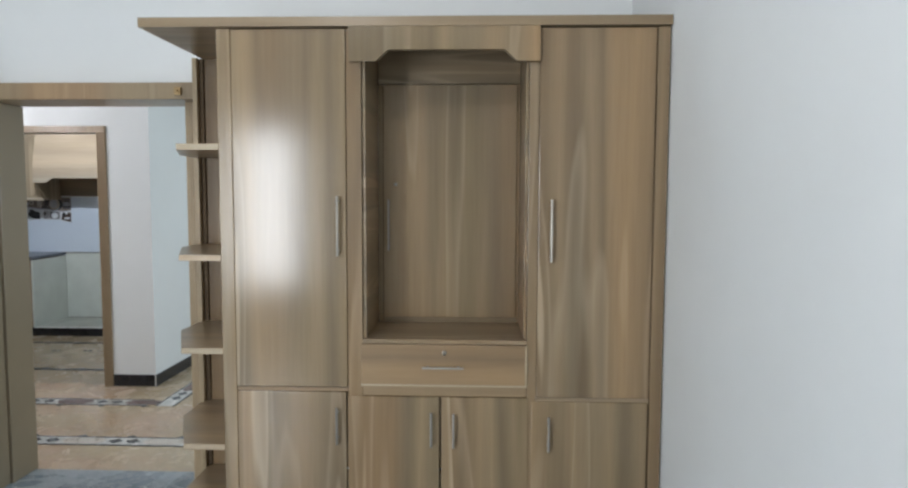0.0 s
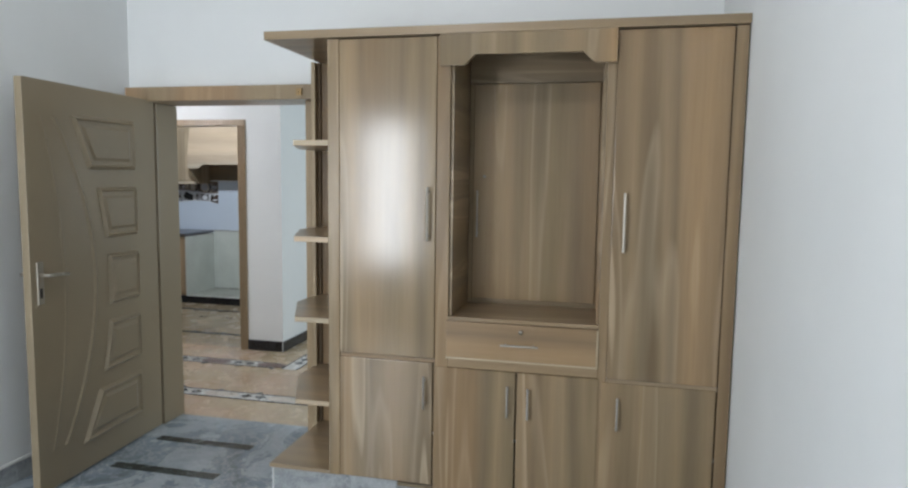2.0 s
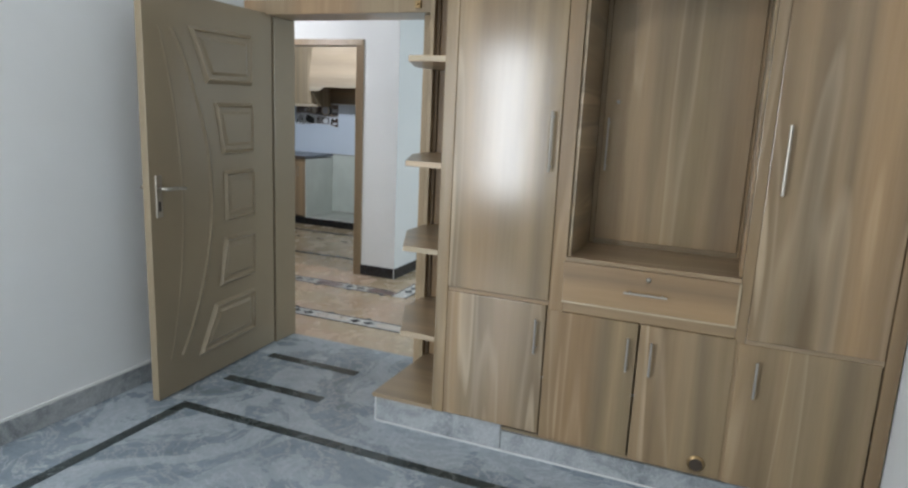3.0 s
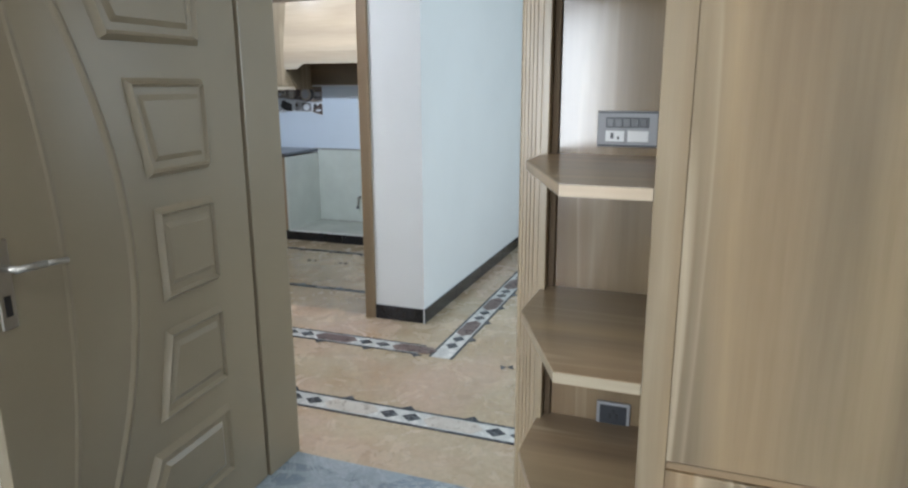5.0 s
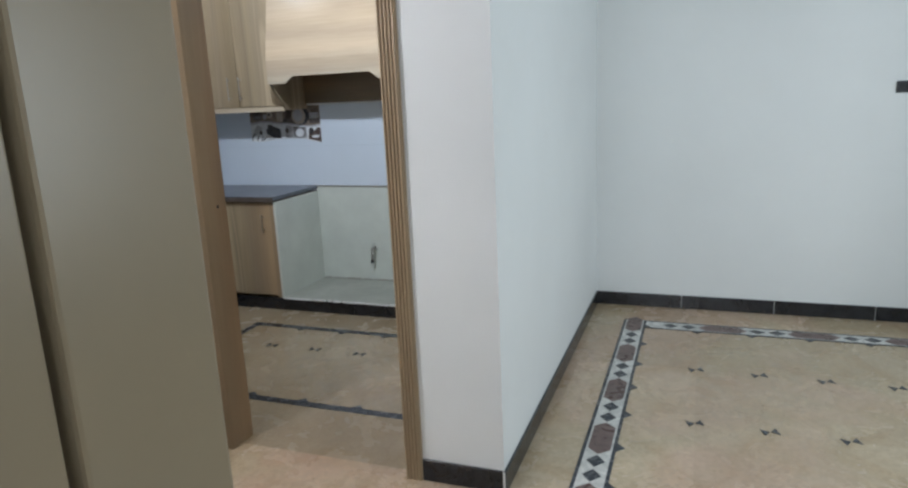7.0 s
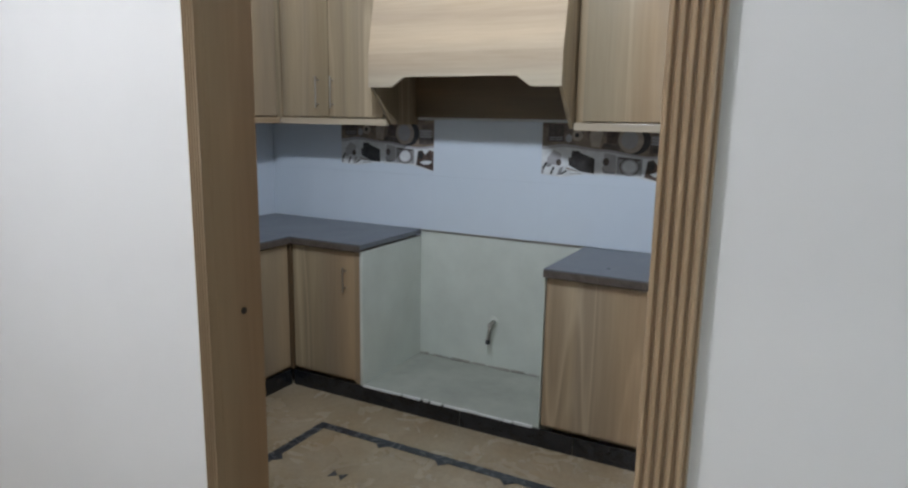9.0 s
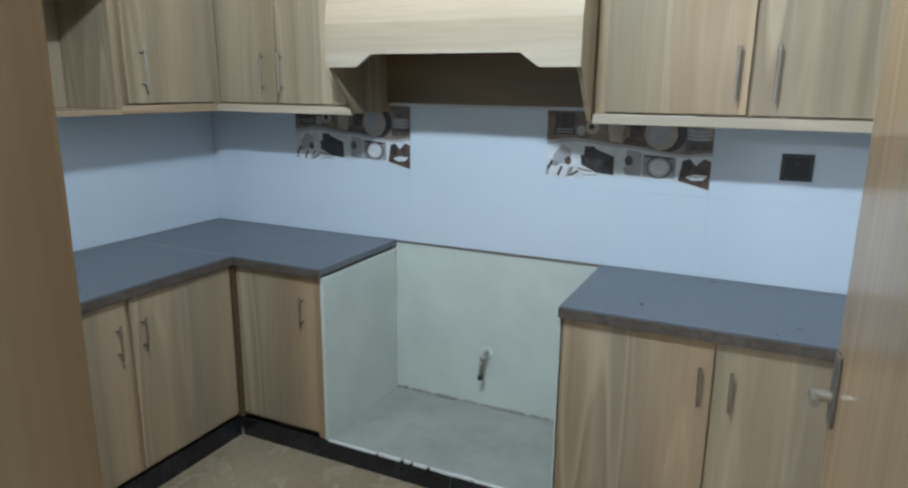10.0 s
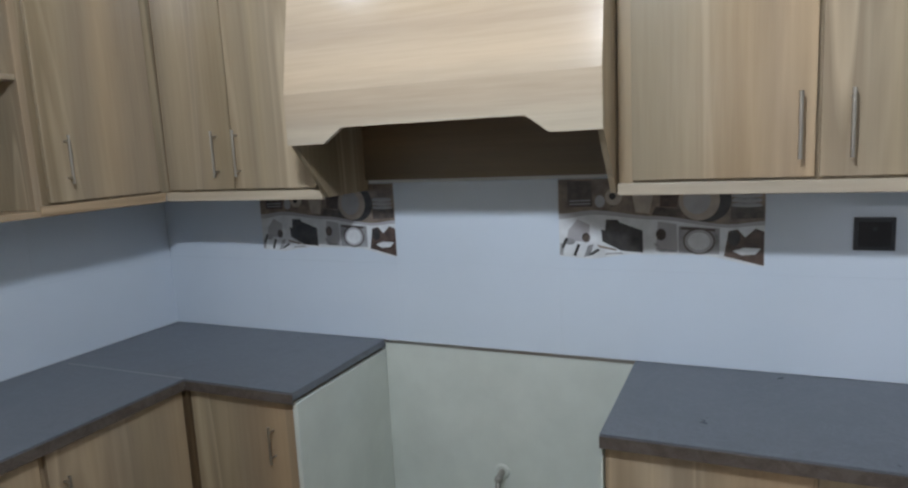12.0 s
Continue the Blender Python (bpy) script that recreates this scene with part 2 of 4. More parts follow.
GRANITE_EDGE = grey_marble("worktop_raw_edge", (0.06, 0.045, 0.037), (0.085, 0.066, 0.053), (0.12, 0.098, 0.082), 0.6, 8.0)
TILE = painted("glazed_pale_blue_tile", (0.63, 0.70, 0.785), 0.10, 0.02, 0.004, 2.0)
CHROME, *_ = material("brushed_steel", 0.42, 1.0, (0.43, 0.40, 0.35))
STEEL_DARK, *_ = material("dull_steel", 0.42, 1.0, (0.42, 0.40, 0.37))
WORN_STEEL, *_ = material("worn_steel", 0.55, 1.0, (0.24, 0.22, 0.20))
BRASS, *_ = material("dark_brass", 0.35, 1.0, (0.35, 0.24, 0.12))
PLASTIC_GREY, *_ = material("grey_plastic", 0.45, 0.0, (0.32, 0.32, 0.325))
PLASTIC_DARK, *_ = material("charcoal_plastic", 0.35, 0.0, (0.035, 0.038, 0.045))
PLASTIC_BLACK, *_ = material("black_plastic", 0.3, 0.0, (0.014, 0.014, 0.016))
PLASTIC_WHITE, *_ = material("white_plastic", 0.35, 0.0, (0.74, 0.74, 0.72))
PRINT_BROWN = painted("print_brown", (0.20, 0.155, 0.125), 0.15, 0.55, 0.0, 16.0)
PRINT_RUST = painted("print_red_brown", (0.088, 0.060, 0.050), 0.15, 0.5, 0.0, 24.0)
PRINT_CREAM = painted("print_cream", (0.42, 0.36, 0.30), 0.15, 0.2, 0.0, 20.0)
PRINT_BLACK = painted("print_black", (0.045, 0.042, 0.042), 0.15, 0.4, 0.0, 30.0)
PRINT_DARK = painted("print_dark_brown", (0.085, 0.068, 0.06), 0.15, 0.5, 0.0, 35.0)
PRINT_GREY = painted("print_grey", (0.30, 0.30, 0.31), 0.15, 0.35, 0.0, 28.0)
PRINT_PALE = painted("print_pale", (0.66, 0.68, 0.70), 0.15, 0.12, 0.0, 25.0)
PRINT_LILAC = painted("print_lilac_grey", (0.40, 0.39, 0.41), 0.15, 0.10, 0.0, 18.0)
GLASS, gn, gl, gb = material("window_glass", 0.02)
gb.inputs["Transmission Weight"].default_value = 1.0
LAMP, ln, ll, lb = material("lamp_diffuser", 0.4)
lb.inputs["Emission Color"].default_value = (1, 1, 1, 1)
lb.inputs["Emission Strength"].default_value = 6.0


# ---- building helpers ----
def box(bm, a, b, bev=0.0, seg=2):
    """An axis-aligned box from corner a to corner b, with rounded edges if bev is given."""
    c = [(p + q) / 2 for p, q in zip(a, b)]
    s = [abs(q - p) for p, q in zip(a, b)]
    r = bmesh.ops.create_cube(bm, size=1.0, matrix=Matrix.Translation(c) @ Matrix.Diagonal((*s, 1)))
    if bev:
        ed = list({e for v in r["verts"] for e in v.link_edges})
        bmesh.ops.bevel(bm, geom=ed, offset=bev, segments=seg, affect="EDGES", profile=0.6)


def prism(bm, pts, axis, lo, hi):
    """A polygon pushed along an axis: pts are (x, y) for z, (x, z) for y, (y, z) for x."""
    def at(p, h):
        return {"z": (p[0], p[1], h), "y": (p[0], h, p[1]), "x": (h, p[0], p[1])}[axis]
    v0 = [bm.verts.new(at(p, lo)) for p in pts]
    v1 = [bm.verts.new(at(p, hi)) for p in pts]
    k = len(pts)
    fs = [bm.faces.new(v0), bm.faces.new(v1[::-1])]
    for i in range(k):
        fs.append(bm.faces.new((v0[i], v1[i], v1[(i + 1) % k], v0[(i + 1) % k])))
    bmesh.ops.recalc_face_normals(bm, faces=fs)


def rod(bm, a, b, r, seg=12):
    a, b = Vector(a), Vector(b)
    m = Matrix.Translation((a + b) / 2) @ (b - a).to_track_quat("Z", "Y").to_matrix().to_4x4()
    bmesh.ops.create_cone(bm, cap_ends=True, segments=seg, radius1=r, radius2=r, depth=(b - a).length, matrix=m)


ORIGIN = {}
# the bedroom is drawn in metres; the lounge and kitchen were drawn on a slightly larger plan, brought to metres here
METRES = Matrix.Identity(4)
PLAN = Matrix.Translation((0.007, 0.085, 0)) @ Matrix.Diagonal((0.972, 0.972, 0.972, 1))
SITE = {"now": METRES}


def thing(name, at, label="", category="", group="", kind=""):
    ob = new(name)
    at = SITE["now"] @ Vector(at)
    ob.location = at
    ob.empty_display_size = 0.1
    ORIGIN[ob.name] = Vector(at)
    return tagged(ob, label, category, group, kind)


def part(name, bm, mat, parent, label="", smooth=False):
    """Links a bmesh, modelled in world coordinates, as one mesh under a thing or a part."""
    o = ORIGIN[parent.name]
    bmesh.ops.transform(bm, matrix=SITE["now"], verts=bm.verts)
    bmesh.ops.translate(bm, verts=bm.verts, vec=-o)
    me = bpy.data.meshes.new(name)
    bm.to_mesh(me)
    bm.free()
    me.materials.append(mat)
    if smooth:
        for f in me.polygons:
            f.use_smooth = True
    ob = new(name, me)
    ob.parent = parent
    ORIGIN[ob.name] = o
    return tagged(ob, label)


def solid(name, bm, mat, label="", category="", kind="", group="", at=None, smooth=False):
    """Links a bmesh as one top-level mesh, its origin at the given place."""
    o = SITE["now"] @ Vector(at) if at else Vector((0, 0, 0))
    bmesh.ops.transform(bm, matrix=SITE["now"], verts=bm.verts)
    bmesh.ops.translate(bm, verts=bm.verts, vec=-o)
    me = bpy.data.meshes.new(name)
    bm.to_mesh(me)
    bm.free()
    me.materials.append(mat)
    if smooth:
        for f in me.polygons:
            f.use_smooth = True
    ob = new(name, me)
    ob.location = o
    ORIGIN[ob.name] = o
    return tagged(ob, label, category, group, kind)


def slab(name, a, b, mat, parent, bev=0.002, label=""):
    bm = bmesh.new()
    box(bm, a, b, bev)
    return part(name, bm, mat, parent, label)


def handle_bar(parent, p, q, out, r=0.005, stand=0.028, mat=None):
    """A bar handle from p to q on two short posts; out: the way away from the door."""
    bm = bmesh.new()
    p, q, out = Vector(p), Vector(q), Vector(out)
    d = (q - p).normalized()
    rod(bm, p + out * stand, q + out * stand, r)
    for e in (p + d * 0.022, q - d * 0.022):
        rod(bm, e, e + out * stand, r * 0.8)
    return part("handle", bm, mat or CHROME, parent, "slim brushed steel bar handle")


# ---- structure ----
CEIL = 3.34


def wall_along_x(name, x0, x1, y0, y1, holes=(), label="", top=CEIL):
    """A wall along x with rectangular openings (x0, x1, z0, z1) through it."""
    bm = bmesh.new()
    x = x0
    for h0, h1, z0, z1 in sorted(holes):
        box(bm, (x, y0, 0), (h0, y1, top))
        if z0 > 0:
            box(bm, (h0, y0, 0), (h1, y1, z0))
        box(bm, (h0, y0, z1), (h1, y1, top))
        x = h1
    box(bm, (x, y0, 0), (x1, y1, top))
    return solid(name, bm, WALL, label, "wall", "structure")


def wall_along_y(name, y0, y1, x0, x1, holes=(), label="", top=CEIL):
    bm = bmesh.new()
    y = y0
    for h0, h1, z0, z1 in sorted(holes):
        box(bm, (x0, y, 0), (x1, h0, top))
        if z0 > 0:
            box(bm, (x0, h0, 0), (x1, h1, z0))
        box(bm, (x0, h0, z1), (x1, h1, top))
        y = h1
    box(bm, (x0, y, 0), (x1, y1, top))
    return solid(name, bm, WALL, label, "wall", "structure")


BL, BR, BB, BF = -0.38, 3.125, -2.30, 3.24          # bedroom: left, right, back, door wall
KL, KR, KN, KB = -3.836, -0.47, 5.222, 7.645       # kitchen: left, right, near, back
LF, LR, LL_, KF = 7.69, 3.40, -5.0, 5.093          # lounge: far, right, left, kitchen wall face
white = "plain white painted wall"
wall_along_y("wall_bedroom_west", BB - 0.18, BF, BL - 0.18, BL, (), white + " with grey marble skirting")
wall_along_y("wall_bedroom_east", BB - 0.18, BF, BR, BR + 0.18, (), white + " beside the wardrobe")
wall_along_x("wall_bedroom_south", BL, BR, BB - 0.18, BB, [(-0.31, 0.35, 0.52, 2.32)], white + " with a tall window")
wall_along_x("wall_bedroom_north", LL_ - 0.18, LR + 0.18, BF, 3.39, [(-0.305, 0.918, 0, 2.128)], white + " with a doorway")
SITE["now"] = PLAN
wall_along_x("wall_kitchen_south", LL_ - 0.18, KR, KF, KN, [(-1.650, -0.655, 0, 2.155)], white + " with the kitchen doorway")
wall_along_y("wall_kitchen_east", KF, LF + 0.18, KR, -0.29, (), white + " between kitchen and lounge")
wall_along_x("wall_lounge_north", -0.29, LR + 0.18, LF, LF + 0.18, (), white + " with black skirting tiles")
wall_along_y("wall_lounge_east", 3.42, LF, LR, LR + 0.18, [(4.28, 6.32, 0.93, 2.37)], white + " with a wide window")
wall_along_y("wall_lounge_west", 3.42, KF, LL_ - 0.18, LL_, (), white)
wall_along_y("wall_kitchen_west", KN, KB + 0.18, KL - 0.18, KL, (), white + " above pale tiles")
kitchen_back = wall_along_x("wall_kitchen_north", KL, KR, KB, KB + 0.18, (), white + " above a pale blue tiled splashback")


def flat(name, rects, z0, z1, mat, label, category="floor"):
    bm = bmesh.new()
    for x0, x1, y0, y1 in rects:
        box(bm, (x0, y0, z0), (x1, y1, z1))
    return solid(name, bm, mat, label, category, "structure")


SITE["now"] = METRES
floor_bed = flat("floor_bedroom", [(BL - 0.1, BR + 0.1, BB - 0.1, 3.3862)], -0.12, 0.0, MARBLE, "grey veined marble floor with dark green inlaid bars")
flat("ceiling_bedroom", [(BL - 0.18, BR + 0.18, BB - 0.18, 3.33)], CEIL, CEIL + 0.15, CEILING_WHITE, "plain white painted ceiling", "ceiling")
SITE["now"] = PLAN
floor_lounge = flat("floor_lounge", [(LL_ - 0.1, LR + 0.1, 3.396, 5.14), (-0.40, LR + 0.1, 5.14, LF + 0.1)], -0.12, 0.0, TAN, "polished beige chip floor with inlaid border strips")
floor_kitchen = flat("floor_kitchen", [(KL - 0.1, -0.40, 5.14, KB + 0.1)], -0.12, 0.0, TAN_DARKER, "polished beige chip floor with a dark border line")
flat("ceiling_lounge", [(LL_ - 0.18, LR + 0.18, 3.33, 5.15), (-0.38, LR + 0.18, 5.15, LF + 0.18)], CEIL, CEIL + 0.15, CEILING, "plain off-white painted ceiling", "ceiling")
flat("ceiling_kitchen", [(KL - 0.18, -0.38, 5.15, KB + 0.18)], CEIL, CEIL + 0.15, CEILING_SHADED, "off-white ceiling, its shade put in as grey-brown", "ceiling")


def window_unit(name, x0, x1, z0, z1, m, bars, label):
    """A window in its opening: frame members, sill and panes, built facing -y and then placed by m."""
    site = SITE["now"]
    SITE["now"] = METRES
    w = thing(name, (0, 0, 0), label, "window", "", "structure")
    for a, b in (((x0, -0.03, z0), (x0 + 0.05, 0.03, z1)), ((x1 - 0.05, -0.03, z0), (x1, 0.03, z1)),
                 ((x0 + 0.05, -0.03, z0), (x1 - 0.05, 0.03, z0 + 0.05)), ((x0 + 0.05, -0.03, z1 - 0.05), (x1 - 0.05, 0.03, z1))):
        slab("window_frame", a, b, PLASTIC_WHITE, w, 0.004)
    step = (x1 - x0) / bars
    for i in range(bars):
        if i:
            slab("mullion", (x0 + i * step - 0.02, -0.025, z0 + 0.05), (x0 + i * step + 0.02, 0.025, z1 - 0.05), PLASTIC_WHITE, w, 0.003)
        g = slab("pane", (x0 + i * step + 0.02, -0.004, z0 + 0.04), (x0 + (i + 1) * step - 0.02, 0.004, z1 - 0.04), GLASS, w, 0.0)
        g.visible_shadow = False
    slab("window_sill", (x0 - 0.03, 0.03, z0 - 0.025), (x1 + 0.03, 0.13, z0), MARBLE_SKIRT, w, 0.004)
    SITE["now"] = site
    w.matrix_world = site @ m
    return w


SITE["now"] = METRES
window_unit("window_1", -0.31, 0.35, 0.52, 2.32, pose(0, BB - 0.10, 0), 1, "tall white-framed bedroom window")
SITE["now"] = PLAN
window_unit("window_2", -1.02, 1.02, 0.93, 2.37, pose(LR + 0.10, 5.30, 0, 0, 0, 90), 2, "wide white-framed lounge window")


# ---- doors ----
def fluted(x0, x1, y, depth, grooves=4, cut=0.008):
    """Cross-section of a casing board: grooved face towards -y."""
    pts = [(x0, y + depth), (x0, y + 0.006)]
    w = (x1 - x0) / grooves
    for i in range(grooves):
        c = x0 + i * w
        pts += [(c + w * 0.06, y + 0.002), (c + w * 0.20, y), (c + w * 0.50, y), (c + w * 0.62, y + cut * 0.3), (c + w * 0.68, y + cut), (c + w * 0.90, y + cut)]
    pts += [(x1, y + 0.004), (x1, y + depth)]
    return pts


def reeded_post(x0, x1, y, back):
    """Cross-section of the door post: fine reeds on its face towards -y and a rounded bead at its right edge."""
    pts = [(x0, back), (x0, y + 0.010), (x0 + 0.003, y + 0.003), (x0 + 0.008, y)]
    x = x0 + 0.014
    for w in (0.007, 0.006, 0.007, 0.011, 0.006, 0.006):
        pts += [(x, y), (x + 0.0015, y + 0.0028), (x + 0.0035, y + 0.0028), (x + 0.005, y)]
        x += w + 0.005
    for k in range(7):
        a = math.pi * (1 - k / 6)
        pts.append((x1 - 0.008 + 0.0075 * math.cos(a), y - 0.0075 * math.sin(a) + 0.001))
    return pts + [(x1, y + 0.004), (x1, back)]


SITE["now"] = METRES
door_1 = thing("door_1", (0.35, 3.3, 0), "open beige painted panel door in a wooden doorway", "door", "", "structure")
bm = bmesh.new()
box(bm, (-0.319, 3.192, 0), (-0.160, 3.40, 2.047), 0.006)
part("jamb", bm, DOOR_PAINT, door_1, "beige painted door post")
bm = bmesh.new()
prism(bm, reeded_post(0.828, 0.917, 3.205, 3.40), "z", 0.0, 2.047)
part("jamb", bm, POST, door_1, "reeded varnished door post")
bm = bmesh.new()
box(bm, (-0.319, 3.118, 2.048), (0.917, 3.40, 2.133), 0.006)
part("head", bm, CASING, door_1, "varnished door head")
bm = bmesh.new()
box(bm, (0.822, 3.100, 2.068), (0.856, 3.119, 2.108), 0.004)
rod(bm, (0.839, 3.102, 2.088), (0.839, 3.085, 2.088), 0.008)
part("door_catch", bm, BRASS, door_1, "small brass door catch")


LEAF_W, LEAF_H, LEAF_T = 1.006, 2.05, 0.042


def raised_panel(bm, quad, lift, edge):
    """A raised field: a sloping margin round a flat top, on the face v = 0 (u along, v out)."""
    c = [sum(p[k] for p in quad) / 4 for k in (0, 1)]
    rings = []
    for k, out in ((1.0, 0.0), (1 - edge * 0.35, lift * 1.0), (1 - edge * 0.55, lift * 0.45), (1 - edge, lift * 0.45), (1 - edge * 1.35, lift * 0.9)):
        rings.append([bm.verts.new((c[0] + (p[0] - c[0]) * k, -out, c[1] + (p[1] - c[1]) * (1 - (1 - k) * 1.5))) for p in quad])
    for r0, r1 in zip(rings, rings[1:]):
        for i in range(4):
            bm.faces.new((r0[i], r0[(i + 1) % 4], r1[(i + 1) % 4], r1[i]))
    bm.faces.new(rings[-1])
    bmesh.ops.recalc_face_normals(bm, faces=bm.faces)


def place_in(bm, m):
    bmesh.ops.transform(bm, matrix=m, verts=bm.verts)
    return bm


# the leaf is modelled in its own plane: u from the free edge to the hinge, face towards -y, then swung open
free, hinge = Vector((-0.113, 2.172, 0)), Vector((-0.165, 3.180, 0))
ang = math.degrees(math.atan2(hinge.y - free.y, hinge.x - free.x))
LEAF_M = pose(free.x, free.y, 0.008, 0, 0, ang)
bm = bmesh.new()
box(bm, (0, 0, 0), (LEAF_W, LEAF_T, LEAF_H), 0.003)
leaf = part("leaf", place_in(bm, LEAF_M), DOOR_PAINT, door_1, "beige enamelled door leaf")
for quad in ([(0.300, 1.915), (0.805, 1.920), (0.805, 1.640), (0.415, 1.635)], [(0.478, 1.540), (0.805, 1.542), (0.805, 1.260), (0.532, 1.257)],
             [(0.545, 1.168), (0.805, 1.166), (0.805, 0.882), (0.548, 0.880)], [(0.540, 0.792), (0.805, 0.792), (0.802, 0.522), (0.480, 0.512)],
             [(0.440, 0.425), (0.802, 0.430), (0.802, 0.172), (0.300, 0.160)]):
    bm = bmesh.new()
    raised_panel(bm, [(u, z - 0.016) for u, z in quad], 0.020, 0.22)
    part("panel", place_in(bm, LEAF_M), DOOR_PAINT, leaf, "raised bevelled panel")


def curved_bead(top, mid, wide, lift):
    """A moulded bead that bows from top to bottom of the leaf."""
    bm = bmesh.new()
    rows = []
    for i in range(25):
        t = i / 24
        z = 1.875 - t * 1.68
        u = top + (mid - top) * math.sin(math.pi * t) ** 0.85
        rows.append([bm.verts.new((u + o * wide, -v * lift, z)) for o, v in ((-1, 0), (-0.5, 0.8), (0, 1), (0.4, 0.3), (1, 0))])
    for a, b in zip(rows, rows[1:]):
        for k in range(4):
            bm.faces.new((a[k], a[k + 1], b[k + 1], b[k]))
    bmesh.ops.recalc_face_normals(bm, faces=bm.faces)
    return bm


part("moulding", place_in(curved_bead(0.185, 0.445, 0.016, 0.008), LEAF_M), DOOR_PAINT, leaf, "bowed raised bead", True)
part("moulding", place_in(curved_bead(0.10, 0.225, 0.010, 0.003), LEAF_M), DOOR_PAINT, leaf, "faint bowed bead", True)
bm = bmesh.new()
for v0, v1 in ((-0.008, 0.0), (LEAF_T, LEAF_T + 0.008)):
    box(bm, (0.035, v0, 0.955), (0.075, v1, 1.165), 0.003)
plate = part("handle_plate", place_in(bm, LEAF_M), CHROME, leaf, "steel lever plate")
bm = bmesh.new()
for s, v in ((-1, -0.008), (1, LEAF_T + 0.008)):
    rod(bm, (0.056, v, 1.10), (0.056, v + s * 0.045, 1.10), 0.009)
    rod(bm, (0.050, v + s * 0.045, 1.10), (0.125, v + s * 0.048, 1.098), 0.009)
    rod(bm, (0.125, v + s * 0.048, 1.098), (0.185, v + s * 0.046, 1.092), 0.0075)
part("lever", place_in(bm, LEAF_M), CHROME, leaf, "chrome lever handle", True)
bm = bmesh.new()
for s, v in ((-1, -0.009), (1, LEAF_T + 0.001)):
    box(bm, (0.046, v, 0.985), (0.064, v + 0.008, 1.035), 0.002)
part("keyhole", place_in(bm, LEAF_M), PLASTIC_BLACK, leaf)

SITE["now"] = PLAN
door_2 = thing("door_2", (-1.13, 5.15, 0), "open brown wooden kitchen door in a fluted casing", "door", "", "structure")
for x0, x1 in ((-1.658, -1.621), (-0.722, -0.648)):
    bm = bmesh.new()
    prism(bm, fluted(x0, x1, KF - 0.022, 0.022, 5), "z", 0.0, 2.118)
    part("casing", bm, CASING, door_2, "fluted wooden casing")
bm = bmesh.new()
prism(bm, [(p[1], p[0]) for p in fluted(2.118, 2.172, KF - 0.0235, 0.0235, 3)], "x", -1.658, -0.648)
part("casing", bm, CASING, door_2, "fluted wooden casing")
for x0, x1 in ((-1.6475, -1.621), (-0.722, -0.6575)):
    slab("jamb", (x0, KF + 0.0005, 0), (x1, KN + 0.004, 2.116), CASING, door_2, 0.002)
slab("head", (-1.6475, KF + 0.0005, 2.117), (-0.6575, KN + 0.004, 2.153), CASING, door_2, 0.002)
bm = bmesh.new()
rod(bm, (-1.6225, 5.168, 1.155), (-1.6195, 5.168, 1.155), 0.008)
part("latch_hole", bm, PLASTIC_BLACK, door_2)
free2, hinge2 = Vector((-0.800, 6.130, 0)), Vector((-0.728, 5.236, 0))
ang2 = math.degrees(math.atan2(hinge2.y - free2.y, hinge2.x - free2.x))
KLEAF_M = pose(free2.x, free2.y, 0.008, 0, 0, ang2)
KW = (hinge2 - free2).length
bm = bmesh.new()
box(bm, (0, 0, 0), (KW, 0.04, 2.10), 0.003)
leaf2 = part("leaf", place_in(bm, KLEAF_M), LEAF_GLOSS, door_2, "brown wood-grained door leaf")
bm = bmesh.new()
box(bm, (0.018, -0.007, 1.06), (0.058, 0.0, 1.20), 0.003)
box(bm, (-0.002, 0.008, 1.02), (0.002, 0.032, 1.18), 0.0008)
part("handle_plate", place_in(bm, KLEAF_M), WORN_STEEL, leaf2, "steel lever plate")
bm = bmesh.new()
rod(bm, (0.038, -0.007, 1.115), (0.038, -0.036, 1.115), 0.011)
rod(bm, (0.030, -0.036, 1.115), (0.072, -0.037, 1.112), 0.009)
box(bm, (-0.014, 0.012, 1.095), (0.0, 0.028, 1.125), 0.002)
part("lever", place_in(bm, KLEAF_M), CHROME, leaf2, "dull steel lever handle")

# ---- bedroom: wardrobe ----
WF, WB = 2.520, 3.20            # front plane of the doors, back of the carcass
SITE["now"] = METRES
wardrobe = thing("wardrobe", (2.2, 2.85, 0), "tall oak-laminate fitted wardrobe with open niche and end shelves", "wardrobe")


def door_front(parent, x0, x1, z0, z1, label="", y=WF, mat=WOOD, name="door"):
    return slab(name, (x0, y, z0), (x1, y + 0.018, z1), mat, parent, 0.0025, label)


# carcass boards
slab("side_panel", (1.272, WF - 0.003, 0.132), (1.329, WB, 2.248), WOOD, wardrobe)
slab("side_panel", (3.070, WF - 0.004, 0.10), (3.120, WB, 2.248), WOOD, wardrobe)
slab("divider", (1.806, WF + 0.004, 0.12), (1.868, WB, 2.248), WOOD, wardrobe, 0.0015)
slab("divider", (2.558, WF + 0.004, 0.12), (2.598, WB, 2.248), WOOD, wardrobe, 0.0015)
slab("back_panel", (1.330, WB - 0.016, 0.132), (3.069, WB - 0.001, 2.248), WOOD, wardrobe, 0.0)
slab("rail", (1.330, WF + 0.006, 0.737), (1.805, WF + 0.05, 0.753), WOOD_FLAT, wardrobe, 0.001)
